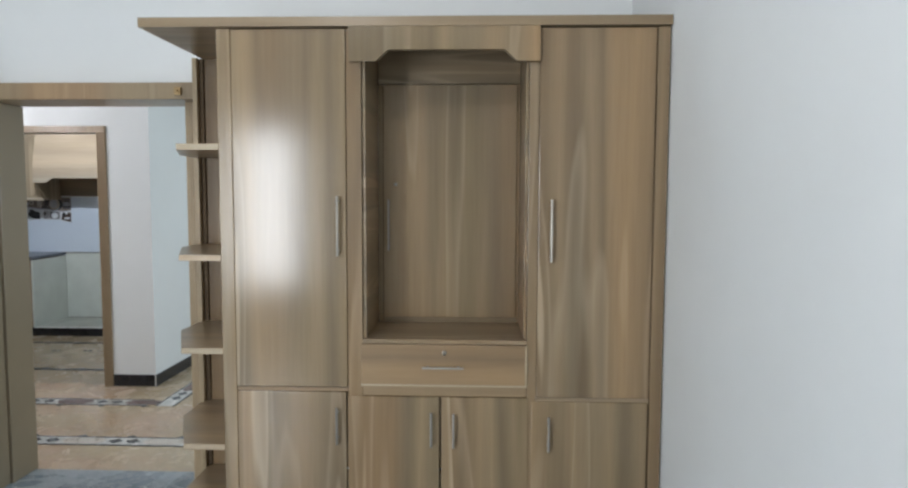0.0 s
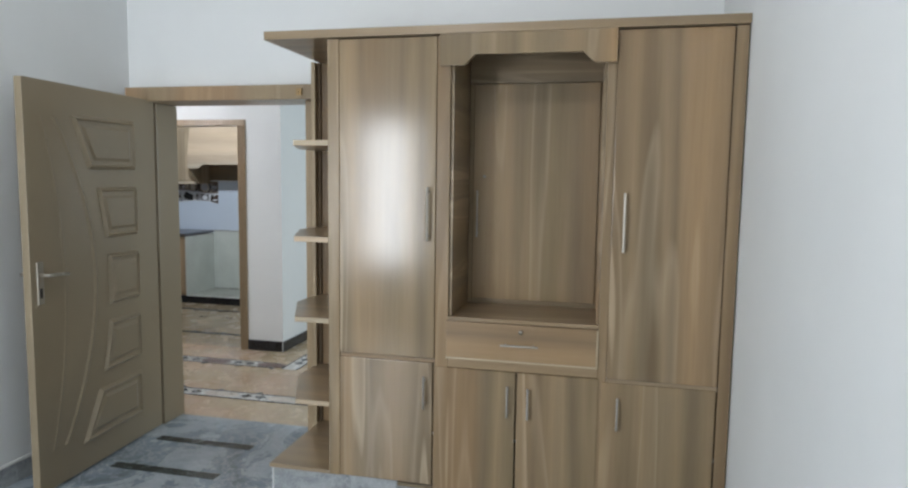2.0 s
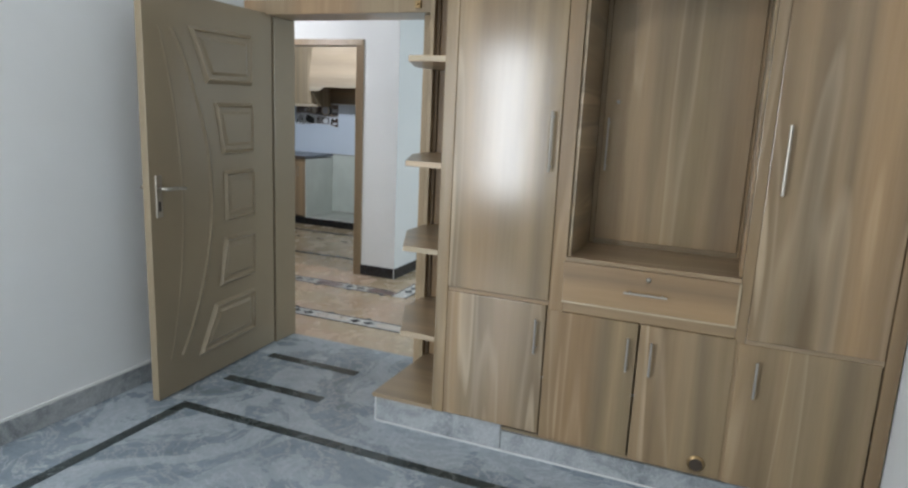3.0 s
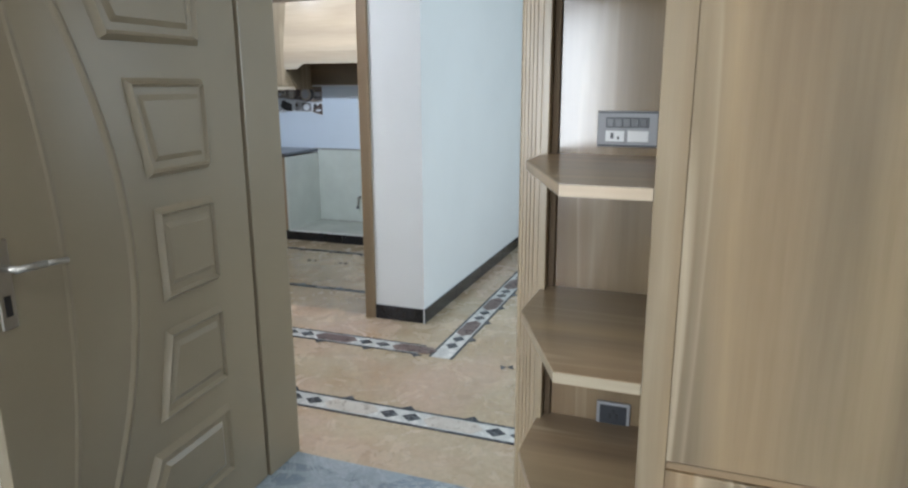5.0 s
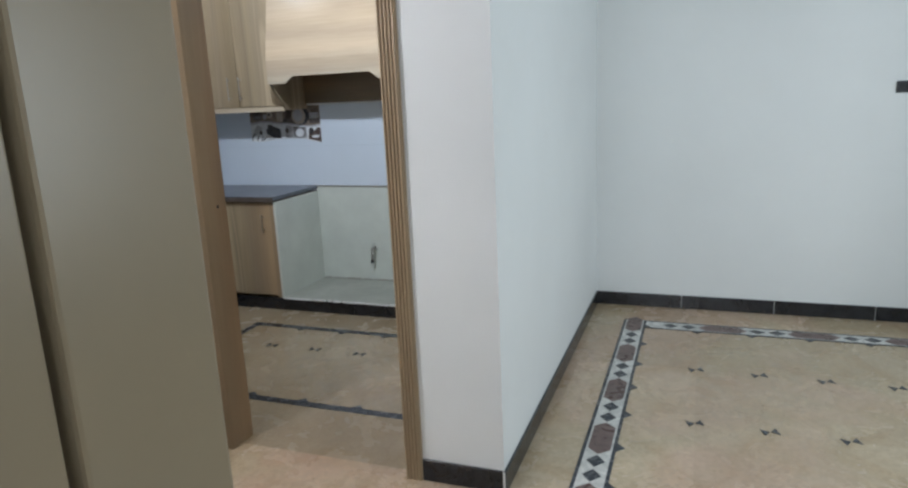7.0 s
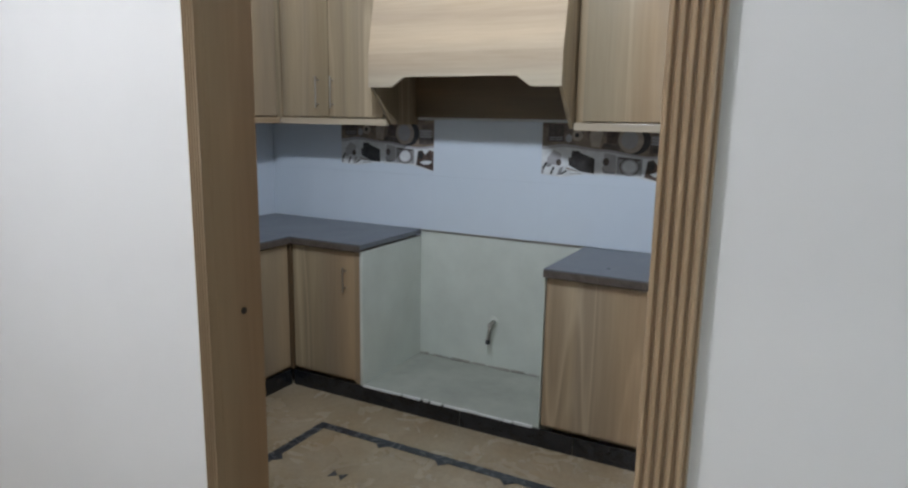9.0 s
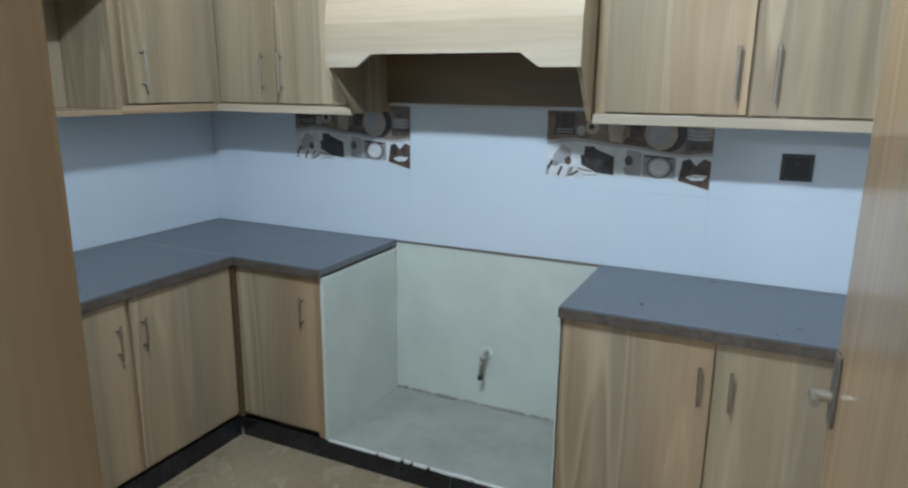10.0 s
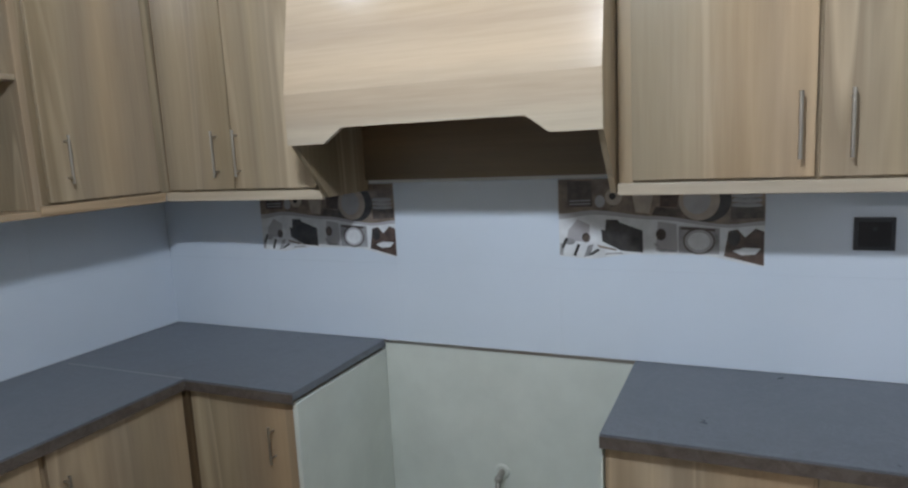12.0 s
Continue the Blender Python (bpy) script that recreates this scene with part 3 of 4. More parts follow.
slab("rail", (1.869, WF + 0.006, 0.722), (2.557, WF + 0.05, 0.766), WOOD_FLAT, wardrobe, 0.001)
slab("rail", (2.599, WF + 0.006, 0.70), (3.069, WF + 0.05, 0.722), WOOD_FLAT, wardrobe, 0.001)
slab("bottom_board", (1.330, WF + 0.02, 0.102), (3.069, WB - 0.017, 0.118), WOOD_FLAT, wardrobe, 0.001)
# top board with the canopy over the end shelves
bm = bmesh.new()
prism(bm, [(0.955, WF - 0.02), (3.122, WF - 0.02), (3.122, WB), (0.955, WB)], "z", 2.252, 2.290)
part("top_board", bm, WOOD_FLAT, wardrobe, "oak top board with pale edge")

specs = [(1.3296, 1.803, 0.757, 2.246, (1.771, 1.317, 1.565)), (2.600, 3.066, 0.724, 2.246, (2.652, 1.297, 1.554)),
         (1.3296, 1.797, 0.134, 0.735, (1.761, 0.518, 0.674)), (1.803, 2.192, 0.121, 0.719, (2.159, 0.513, 0.659)),
         (2.200, 2.568, 0.117, 0.719, (2.253, 0.510, 0.655)), (2.580, 3.064, 0.110, 0.706, (2.651, 0.500, 0.647))]
for i, (x0, x1, z0, z1, (hx, h0, h1)) in enumerate(specs):
    if i == 4:
        # this door has a round cable hole near its foot
        bm = bmesh.new()
        box(bm, (x0, WF, z0), (x1, WF + 0.018, z1), 0.0025)
        d = part("door", bm, WOOD, wardrobe)
        bm = bmesh.new()
        bmesh.ops.create_cone(bm, cap_ends=True, segments=24, radius1=0.037, radius2=0.034, depth=0.006, matrix=pose(2.476, WF - 0.001, 0.163, 90))
        part("grommet", bm, BRASS, d, "dark cable hole with brass rim", True)
        bm = bmesh.new()
        bmesh.ops.create_cone(bm, cap_ends=True, segments=20, radius1=0.027, radius2=0.027, depth=0.004, matrix=pose(2.476, WF - 0.004, 0.160, 90))
        part("hole", bm, DARK_GAP, d)
    else:
        d = door_front(wardrobe, x0, x1, z0, z1)
    handle_bar(d, (hx, WF, h0), (hx, WF, h1), (0, -1, 0), 0.006 if i < 2 else 0.005, 0.028, CHROME if i < 2 else STEEL_DARK)
# valance with a shaped lower edge
bm = bmesh.new()
prism(bm, [(1.822, 2.250), (1.822, 2.111), (1.933, 2.111), (1.983, 2.157), (2.454, 2.157), (2.504, 2.111), (2.598, 2.111), (2.598, 2.250)], "y", WF - 0.022, WF + 0.003)
part("valance", bm, WOOD, wardrobe, "oak valance with stepped lower edge")
# open niche: floor, framed back with its own door
NB = 2.90
slab("niche_shelf", (1.869, WF - 0.004, 0.947), (2.557, NB + 0.05, 0.965), WOOD_FLAT, wardrobe, 0.002)
slab("niche_lining", (1.869, WF + 0.02, 0.966), (1.882, NB, 2.24), WOOD_DEEP, wardrobe, 0.001)
slab("niche_lining", (2.545, WF + 0.02, 0.966), (2.557, NB, 2.24), WOOD_DEEP, wardrobe, 0.001)
slab("niche_frame", (1.883, NB + 0.002, 2.085), (2.544, NB + 0.022, 2.24), WOOD_FLAT, wardrobe, 0.002)
slab("niche_frame", (1.883, NB + 0.002, 0.966), (1.905, NB + 0.022, 2.084), WOOD, wardrobe, 0.002)
slab("niche_frame", (2.533, NB + 0.002, 0.966), (2.544, NB + 0.022, 2.084), WOOD, wardrobe, 0.002)
slab("niche_frame", (1.906, NB + 0.002, 0.966), (2.532, NB + 0.024, 0.990), WOOD_FLAT, wardrobe, 0.002)
inner = slab("niche_door", (1.908, NB - 0.010, 0.992), (2.530, NB + 0.008, 2.081), WOOD, wardrobe, 0.003)
handle_bar(inner, (1.934, NB - 0.010, 1.311), (1.934, NB - 0.010, 1.549), (0, -1, 0), 0.005)
bm = bmesh.new()
rod(bm, (1.965, NB - 0.008, 1.62), (1.965, NB - 0.016, 1.62), 0.008)
part("lock", bm, CHROME, inner, "small steel lock", True)
drawer = slab("drawer", (1.862, WF - 0.004, 0.766), (2.560, WF + 0.020, 0.944), WOOD_FLAT, wardrobe, 0.003)
slab("drawer_edge", (1.862, WF - 0.0065, 0.766), (2.560, WF - 0.0045, 0.774), EDGE_PALE, drawer, 0.0)
slab("drawer_edge", (2.552, WF - 0.0065, 0.775), (2.560, WF - 0.0045, 0.944), EDGE_PALE, drawer, 0.0)
handle_bar(drawer, (2.122, WF - 0.004, 0.851), (2.294, WF - 0.004, 0.851), (0, -1, 0), 0.005)
bm = bmesh.new()
rod(bm, (2.213, WF - 0.003, 0.911), (2.213, WF - 0.012, 0.911), 0.010)
part("lock", bm, CHROME, drawer, "small steel drawer lock", True)
# end shelves beside the doorway, with a cut-off corner
slab("shelf_back", (0.963, 3.142, 0.152), (1.271, 3.16, 2.25), WOOD, wardrobe, 0.001, "oak back panel of the end shelves")
slab("shelf_edge", (0.9425, 3.128, 0.152), (0.9625, 3.20, 2.25), WOOD_DARK, wardrobe, 0.001, "dark brown edge strip")
slab("end_board", (0.918, 3.098, 0.0), (0.942, 3.236, 2.25), POST, wardrobe, 0.003, "narrow varnished end board beside the doorway")
for z, tx, ty in ((1.768, 0.922, 2.93), (1.303, 0.922, 2.93), (0.905, 0.928, 2.885), (0.487, 0.928, 2.885)):
    bm = bmesh.new()
    prism(bm, [(1.271, WF), (1.092, WF), (tx, ty), (tx, 3.088), (0.9435, 3.088), (0.9435, 3.127), (0.963, 3.127), (0.963, 3.141), (1.271, 3.141)], "z", z - 0.013, z + 0.013)
    sh = part("shelf", bm, WOOD_SHELF_LIT, wardrobe, "oak corner shelf with angled front")
    bm = bmesh.new()
    prism(bm, [(1.271, WF - 0.0015), (1.0915, WF - 0.0015), (tx - 0.0015, ty), (tx, ty + 0.001), (1.093, WF), (1.271, WF)], "z", z - 0.011, z + 0.011)
    part("edge_band", bm, EDGE_PALE, sh, "pale edge banding")
bm = bmesh.new()
prism(bm, [(1.271, WF - 0.004), (0.946, WF - 0.004), (0.946, 3.20), (1.271, 3.20)], "z", 0.132, 0.151)
part("shelf", bm, WOOD_SHELF_LIT, wardrobe, "wide bottom board of the end shelves")
# marble plinth with white cement seams
slab("plinth", (0.962, WF + 0.012, 0.004), (1.62, WF + 0.60, 0.130), MARBLE_SKIRT, wardrobe, 0.001, "grey marble plinth slab")
slab("plinth", (1.624, WF + 0.012, 0.004), (3.12, WF + 0.60, 0.100), MARBLE_SKIRT, wardrobe, 0.001, "grey marble plinth slab")
slab("plinth_seam", (0.960, WF + 0.004, 0.0), (3.12, WF + 0.60, 0.0038), CEMENT, wardrobe, 0.0)
slab("plinth_seam", (0.955, WF + 0.008, 0.004), (0.9615, WF + 0.60, 0.131), CEMENT, wardrobe, 0.0)


def electric_plate(name, m, w, h, base, label, category, bits):
    """A wall plate modelled facing -y at the origin: rounded base and its inset bits."""
    site = SITE["now"]
    SITE["now"] = METRES
    t = thing(name, (0, 0, 0), label, category)
    slab("base", (-w / 2, -0.010, -h / 2), (w / 2, 0, h / 2), base, t, 0.003)
    for nm, x0, x1, z0, z1, mat, out in bits:
        slab(nm, (x0, -0.010 - out, z0), (x1, -0.0095, z1), mat, t, 0.001)
    SITE["now"] = site
    t.matrix_world = site @ m
    return t


bits = [("rim", -0.079, 0.079, -0.047, -0.043, PLASTIC_DARK, 0.0015), ("rim", -0.079, 0.079, 0.043, 0.047, PLASTIC_DARK, 0.0015),
        ("rocker_strip", -0.058, 0.058, 0.004, 0.032, PLASTIC_DARK, 0.003)]
bits += [("switch", -0.054 + 0.022 * i, -0.036 + 0.022 * i, 0.007, 0.029, PLASTIC_BLACK, 0.006) for i in range(5)]
bits += [("socket_module", -0.058, -0.006, -0.034, -0.004, PLASTIC_WHITE, 0.004), ("socket_module", 0.002, 0.058, -0.034, -0.004, PLASTIC_WHITE, 0.004),
         ("pin_hole", -0.044, -0.036, -0.026, -0.010, PLASTIC_BLACK, 0.005), ("pin_hole", -0.026, -0.020, -0.028, -0.020, PLASTIC_BLACK, 0.005)]
electric_plate("switch_panel", pose(1.153, 3.1415, 1.389), 0.162, 0.098, PLASTIC_GREY, "grey switch panel with dark rockers in the shelf back", "switch panel", bits)
electric_plate("wall_socket", pose(1.157, 3.1415, 0.529), 0.100, 0.080, PLASTIC_GREY, "grey square socket in the end shelf back", "socket",
               [("face", -0.040, 0.040, -0.031, 0.031, PLASTIC_DARK, 0.002), ("pin_hole", -0.012, -0.006, -0.012, 0.004, PLASTIC_BLACK, 0.004),
                ("pin_hole", 0.008, 0.014, -0.012, 0.004, PLASTIC_BLACK, 0.004), ("pin_hole", -0.003, 0.005, 0.008, 0.018, PLASTIC_BLACK, 0.004)])

SITE["now"] = PLAN
# ---- kitchen: base cabinets, worktops, recess ----
CT, CF, DF = 0.903, 7.000, 7.020


def base_cabinet(x0, x1, doors, label):
    """A floor unit against the back wall: side boards, back, rails and doors with handles."""
    c = thing("base_cabinet", ((x0 + x1) / 2, 7.3, 0), label, "cabinet", "kitchen base cabinets")
    slab("body", (x0, DF + 0.019, 0.096), (x1, KB - 0.002, 0.86), WOOD_K, c, 0.001)
    # rail in the near-black gap colour, painting the shade under the worktop
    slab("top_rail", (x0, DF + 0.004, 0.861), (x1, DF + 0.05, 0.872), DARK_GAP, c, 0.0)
    for d0, d1, hx in doors:
        d = door_front(c, d0, d1, 0.116, 0.852, "", DF, WOOD_K)
        handle_bar(d, (hx, DF, 0.625), (hx, DF, 0.765), (0, -1, 0), 0.005)
    return c


cab = base_cabinet(-3.133, -2.655, [(-3.132, -2.690, -2.752)], "oak-laminate base cabinet beside the empty cooker recess")
slab("end_post", (-2.688, DF - 0.004, 0.096), (-2.654, DF + 0.018, 0.86), WOOD_K, cab, 0.001)
base_cabinet(-1.578, KR - 0.002, [(-1.575, -1.050, -1.090), (-1.043, -0.500, -0.990)], "two-door oak-laminate base cabinet under grey worktop")
for i, (y0, y1) in enumerate(((6.452, 7.005), (5.92, 6.446), (5.39, 5.914))):
    c = thing("base_cabinet", (-3.5, (y0 + y1) / 2, 0), "oak-laminate base cabinet under grey corner worktop", "cabinet", "kitchen base cabinets")
    slab("body", (KL + 0.002, y0, 0.096), (-3.169, y1, 0.86), WOOD_K, c, 0.001)
    d = slab("door", (-3.168, y0 + 0.008, 0.116), (-3.150, y1 - 0.008, 0.852), WOOD_K, c, 0.0025)
    hy = y0 + 0.055 if i != 1 else y1 - 0.055
    handle_bar(d, (-3.150, hy, 0.625), (-3.150, hy, 0.765), (1, 0, 0), 0.005)
# no post stands here: a dark strip paints the shade of the corner gap
filler = slab("corner_post", (-3.168, 7.006, 0.096), (-3.134, DF + 0.018, 0.86), WOOD_DARK, cab, 0.001, "dark strip for the shaded gap at the corner")

bm = bmesh.new()
prism(bm, [(KL + 0.001, KB - 0.001), (KL + 0.001, 5.232), (-3.135, 5.232), (-3.135, CF), (-2.637, CF), (-2.637, KB - 0.001)], "z", 0.875, CT)
wt = solid("worktop", bm, GRANITE, "L-shaped dark grey worktop with a pale seam", "worktop", at=(-3.4, 7.2, 0.875))
slab("seam", (KL + 0.06, CF - 0.002, CT), (-3.137, CF + 0.004, CT + 0.0012), PLASTIC_GREY, wt, 0.0)
slab("front_edge", (-3.134, 5.232, 0.862), (-3.128, CF - 0.007, CT - 0.006), GRANITE_EDGE, wt, 0.001, "rough brown worktop edge")
slab("front_edge", (-3.128, CF - 0.006, 0.862), (-2.637, CF - 0.0005, CT - 0.006), GRANITE_EDGE, wt, 0.001, "rough brown worktop edge")
bm = bmesh.new()
box(bm, (-1.585, CF, 0.875), (KR - 0.001, KB - 0.001, CT), 0.002)
wt2 = solid("worktop", bm, GRANITE, "short straight dark grey worktop", "worktop", at=(-1.03, 7.3, 0.875))
slab("front_edge", (-1.585, CF - 0.006, 0.862), (KR - 0.001, CF - 0.0005, CT - 0.006), GRANITE_EDGE, wt2, 0.001, "rough brown worktop edge")

# cooker recess: raised plastered bed between two white cheeks
recess = thing("cooker_recess", (-2.11, 7.3, 0), "empty plastered cooker recess between the base cabinets", "recess", "", "structure")
slab("bed", (-2.632, DF - 0.006, 0.0), (-1.586, KB - 0.001, 0.098), BED, recess, 0.004)
slab("cheek", (-2.652, DF - 0.008, 0.0), (-2.633, KB - 0.001, 0.860), PLASTER, recess, 0.003)
slab("cheek", (-1.585, DF - 0.008, 0.0), (-1.579, KB - 0.001, 0.860), PLASTER, recess, 0.002)
slab("back", (-2.632, KB - 0.010, 0.099), (-1.586, KB - 0.001, 0.892), PLASTER, recess, 0.0)
slab("ledge", (-2.636, KB - 0.012, 0.893), (-1.586, KB - 0.001, 0.904), STEEL_DARK, recess, 0.0)
bm = bmesh.new()
rng = random.Random(4)
x = -2.63
while x < -1.60:
    w = rng.uniform(0.02, 0.09)
    box(bm, (x, KB - 0.010 - rng.uniform(0.006, 0.022), 0.097), (x + w, KB - 0.009, 0.099 + rng.uniform(0.002, 0.012)), 0.002, 1)
    x += w + rng.uniform(0, 0.03)
part("cement_fillet", bm, STEEL_DARK, recess, "ragged dark cement joint")
bm = bmesh.new()
x = -2.63
while x < -1.62:
    w = rng.uniform(0.03, 0.12)
    box(bm, (x, DF - 0.017 - rng.uniform(0, 0.003), 0.090), (x + w, DF - 0.005, 0.100 + rng.uniform(0, 0.004)), 0.002, 1)
    x += w + rng.uniform(-0.01, 0.02)
part("cement_lip", bm, CEMENT, recess, "rough white cement lip")
pipe = thing("gas_stub", (-2.12, KB - 0.01, 0.33), "short capped gas pipe stub in the recess wall", "pipe")
bm = bmesh.new()
rod(bm, (-2.12, KB - 0.011, 0.385), (-2.12, KB - 0.06, 0.375), 0.014)
rod(bm, (-2.12, KB - 0.06, 0.378), (-2.128, KB - 0.066, 0.285), 0.011)
bmesh.ops.create_icosphere(bm, subdivisions=2, radius=0.017, matrix=pose(-2.12, KB - 0.06, 0.375))
part("pipe", bm, STEEL_DARK, pipe, "dull steel elbow", True)
bm = bmesh.new()
rod(bm, (-2.128, KB - 0.066, 0.287), (-2.130, KB - 0.067, 0.262), 0.014, 8)
part("cap", bm, PLASTIC_DARK, pipe, "dark pipe cap")
bm = bmesh.new()
bmesh.ops.create_cone(bm, cap_ends=True, segments=14, radius1=0.034, radius2=0.026, depth=0.006, matrix=pose(-2.12, KB - 0.013, 0.385, 90))
part("collar", bm, PLASTER, pipe, "cement patch round the pipe")

# black plinth tiles under the units
plinth = thing("baseboard_kitchen", (-2.1, 7.0, 0), "black marble plinth tiles under the kitchen units", "baseboard", "", "structure")
x = -3.135
for w in (0.50, 0.62, 0.61, 0.60, 0.33):
    slab("plinth_tile", (x + 0.0015, DF - 0.014, 0.0), (min(x + w, KR) - 0.0015, DF - 0.0085, 0.094), BLACK_SKIRT, plinth, 0.001)
    x += w
y = 5.232
for w in (0.6, 0.6, 0.59):
    slab("plinth_tile", (-3.155, y + 0.0015, 0.0), (-3.147, min(y + w, DF - 0.015) - 0.0015, 0.094), BLACK_SKIRT, plinth, 0.001)
    y += w

# ---- kitchen: wall cabinets, hood, mouldings ----
UF, UB, UT = 7.350, 1.572, 2.462


def wall_cabinet(x0, x1, doors, label):
    c = thing("wall_cabinet", ((x0 + x1) / 2, 7.5, UB), label, "cabinet", "kitchen wall cabinets")
    slab("body", (x0, UF + 0.019, 1.560), (x1, KB - 0.002, UT), WOOD_K, c, 0.001)
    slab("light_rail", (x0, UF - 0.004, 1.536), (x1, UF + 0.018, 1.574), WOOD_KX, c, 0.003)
    for d0, d1, hx in doors:
        d = door_front(c, d0, d1, 1.582, UT - 0.004, "", UF, WOOD_K)
        handle_bar(d, (hx, UF, 1.633), (hx, UF, 1.818), (0, -1, 0), 0.0055)
    return c


wall_cabinet(-1.589, KR - 0.002, [(-1.545, -1.048, -1.087), (-1.036, -0.492, -0.962)], "two-door oak-laminate wall cabinet with bar handles")
wall_cabinet(-3.492, -2.695, [(-3.470, -3.116, -3.190), (-3.108, -2.722, -3.080)], "narrow two-door oak-laminate wall cabinet")
XF = -3.495
c = thing("wall_cabinet", (-3.65, 7.0, UB), "single-door oak-laminate wall cabinet in the corner", "cabinet", "kitchen wall cabinets")
slab("body", (KL + 0.002, 6.80, 1.560), (XF - 0.019, KB - 0.002, UT), WOOD_K, c, 0.001)
slab("light_rail", (XF - 0.018, 6.79, 1.536), (XF + 0.004, UF - 0.006, 1.574), WOOD_KY, c, 0.003)
slab("corner_strip", (XF - 0.018, 7.326, 1.576), (XF - 0.001, UF + 0.018, UT), WOOD_K, c, 0.001)
d = slab("door", (XF - 0.018, 6.832, 1.582), (XF, 7.322, UT - 0.004), WOOD_K, c, 0.0025)
handle_bar(d, (XF, 6.912, 1.645), (XF, 6.912, 1.822), (1, 0, 0), 0.0055)
c = thing("open_wall_unit", (-3.65, 6.45, UB), "open oak-laminate wall unit with one shelf", "shelf unit")
slab("side_panel", (KL + 0.002, 6.772, 1.560), (XF, 6.799, UT), WOOD_K, c, 0.002)
slab("side_panel", (KL + 0.002, 6.08, 1.560), (XF, 6.10, UT), WOOD_K, c, 0.002)
slab("back_panel", (KL + 0.002, 6.101, 1.560), (KL + 0.016, 6.771, UT), WOOD_K, c, 0.0)
slab("shelf", (KL + 0.017, 6.101, 2.010), (XF - 0.006, 6.771, 2.028), WOOD_KY, c, 0.002)
slab("top_rail", (XF - 0.020, 6.101, 2.400), (XF, 6.771, UT), WOOD_KY, c, 0.002)
slab("bottom_board", (KL + 0.002, 6.08, 1.536), (XF + 0.004, 6.788, 1.5595), WOOD_KY, c, 0.003)

hood = thing("cooker_hood", (-2.14, 7.35, 1.6), "pale oak-laminate canopy cooker hood with stepped lower edge", "cooker hood")
HX0, HX1, HY0, HY1, HZ1 = -2.684, -1.592, 7.120, 7.250, 2.436


HK = 1.915                      # height of the crease: sloping front above, upright apron below


def hood_y(z):
    return HY1 + (HY0 - HY1) * (HZ1 - max(z, HK)) / (HZ1 - 1.742)


bm = bmesh.new()
lower = [(HX0, HK), (HX0, 1.742), (-2.535, 1.742), (-2.461, 1.794), (-1.821, 1.794), (-1.748, 1.742), (HX1, 1.742), (HX1, HK)]
upper = [(HX0, HZ1), (HX0, HK), (HX1, HK), (HX1, HZ1)]
for outline in (upper, lower):
    front = [bm.verts.new((x, hood_y(z), z)) for x, z in outline]
    rear = [bm.verts.new((x, hood_y(z) + 0.018, z)) for x, z in outline]
    bm.faces.new(front)
    bm.faces.new(rear[::-1])
    k = len(outline)
    for i in range(k):
        bm.faces.new((front[i], rear[i], rear[(i + 1) % k], front[(i + 1) % k]))
bmesh.ops.recalc_face_normals(bm, faces=bm.faces)
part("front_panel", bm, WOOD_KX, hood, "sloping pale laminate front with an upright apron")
for x0, x1 in ((HX0 + 0.001, HX0 + 0.019), (HX1 - 0.019, HX1 - 0.001)):
    bm = bmesh.new()
    prism(bm, [(hood_y(1.742) + 0.0185, 1.742), (hood_y(HK) + 0.0185, HK), (hood_y(HZ1) + 0.0185, HZ1), (KB - 0.003, HZ1), (KB - 0.003, 1.545), (UF, 1.545)], "x", x0, x1)
    part("side_panel", bm, WOOD_K, hood)
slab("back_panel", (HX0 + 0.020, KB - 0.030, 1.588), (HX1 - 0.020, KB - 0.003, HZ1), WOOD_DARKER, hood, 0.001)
slab("inner_board", (HX0 + 0.020, 7.27, 2.10), (HX1 - 0.020, KB - 0.031, 2.116), WOOD_FLAT, hood, 0.001)


def crown(parent, x0, x1, yf, z0, z1):
    """Pine cornice along x: stepped profile leaning forward."""
    bm = bmesh.new()
    h = z1 - z0
    prism(bm, [(yf + 0.03, z0), (yf, z0), (yf - 0.006, z0 + 0.15 * h), (yf - 0.006, z0 + 0.3 * h), (yf - 0.022, z0 + 0.45 * h), (yf - 0.030, z0 + 0.75 * h),
               (yf - 0.040, z0 + 0.8 * h), (yf - 0.040, z1), (yf + 0.03, z1)], "x", x0, x1)
    return part("moulding", bm, PINE, parent, "pine cornice moulding")


trim = thing("crown_moulding", (-2.1, 7.33, 2.47), "raw pine cornice along the tops of the wall cabinets", "moulding", "", "structure")
crown(trim, -1.555, KR - 0.002, UF, 2.464, 2.560)
crown(trim, -3.46, -2.70, UF, 2.464, 2.560)
m = crown(trim, -2.745, -1.546, 7.240, 2.437, 2.530)
m["label"] = "raised pine cornice over the hood"
for x0, x1 in ((-2.745, -2.70), (-1.5895, -1.546)):
    slab("moulding_return", (x0, 7.271, 2.437), (x1, UF + 0.03, 2.530), PINE, trim, 0.004)
slab("hood_top", (-2.699, 7.271, 2.5285), (-1.590, KB - 0.002, 2.5295), PINE, trim, 0.0)
bm = bmesh.new()
h = 0.096
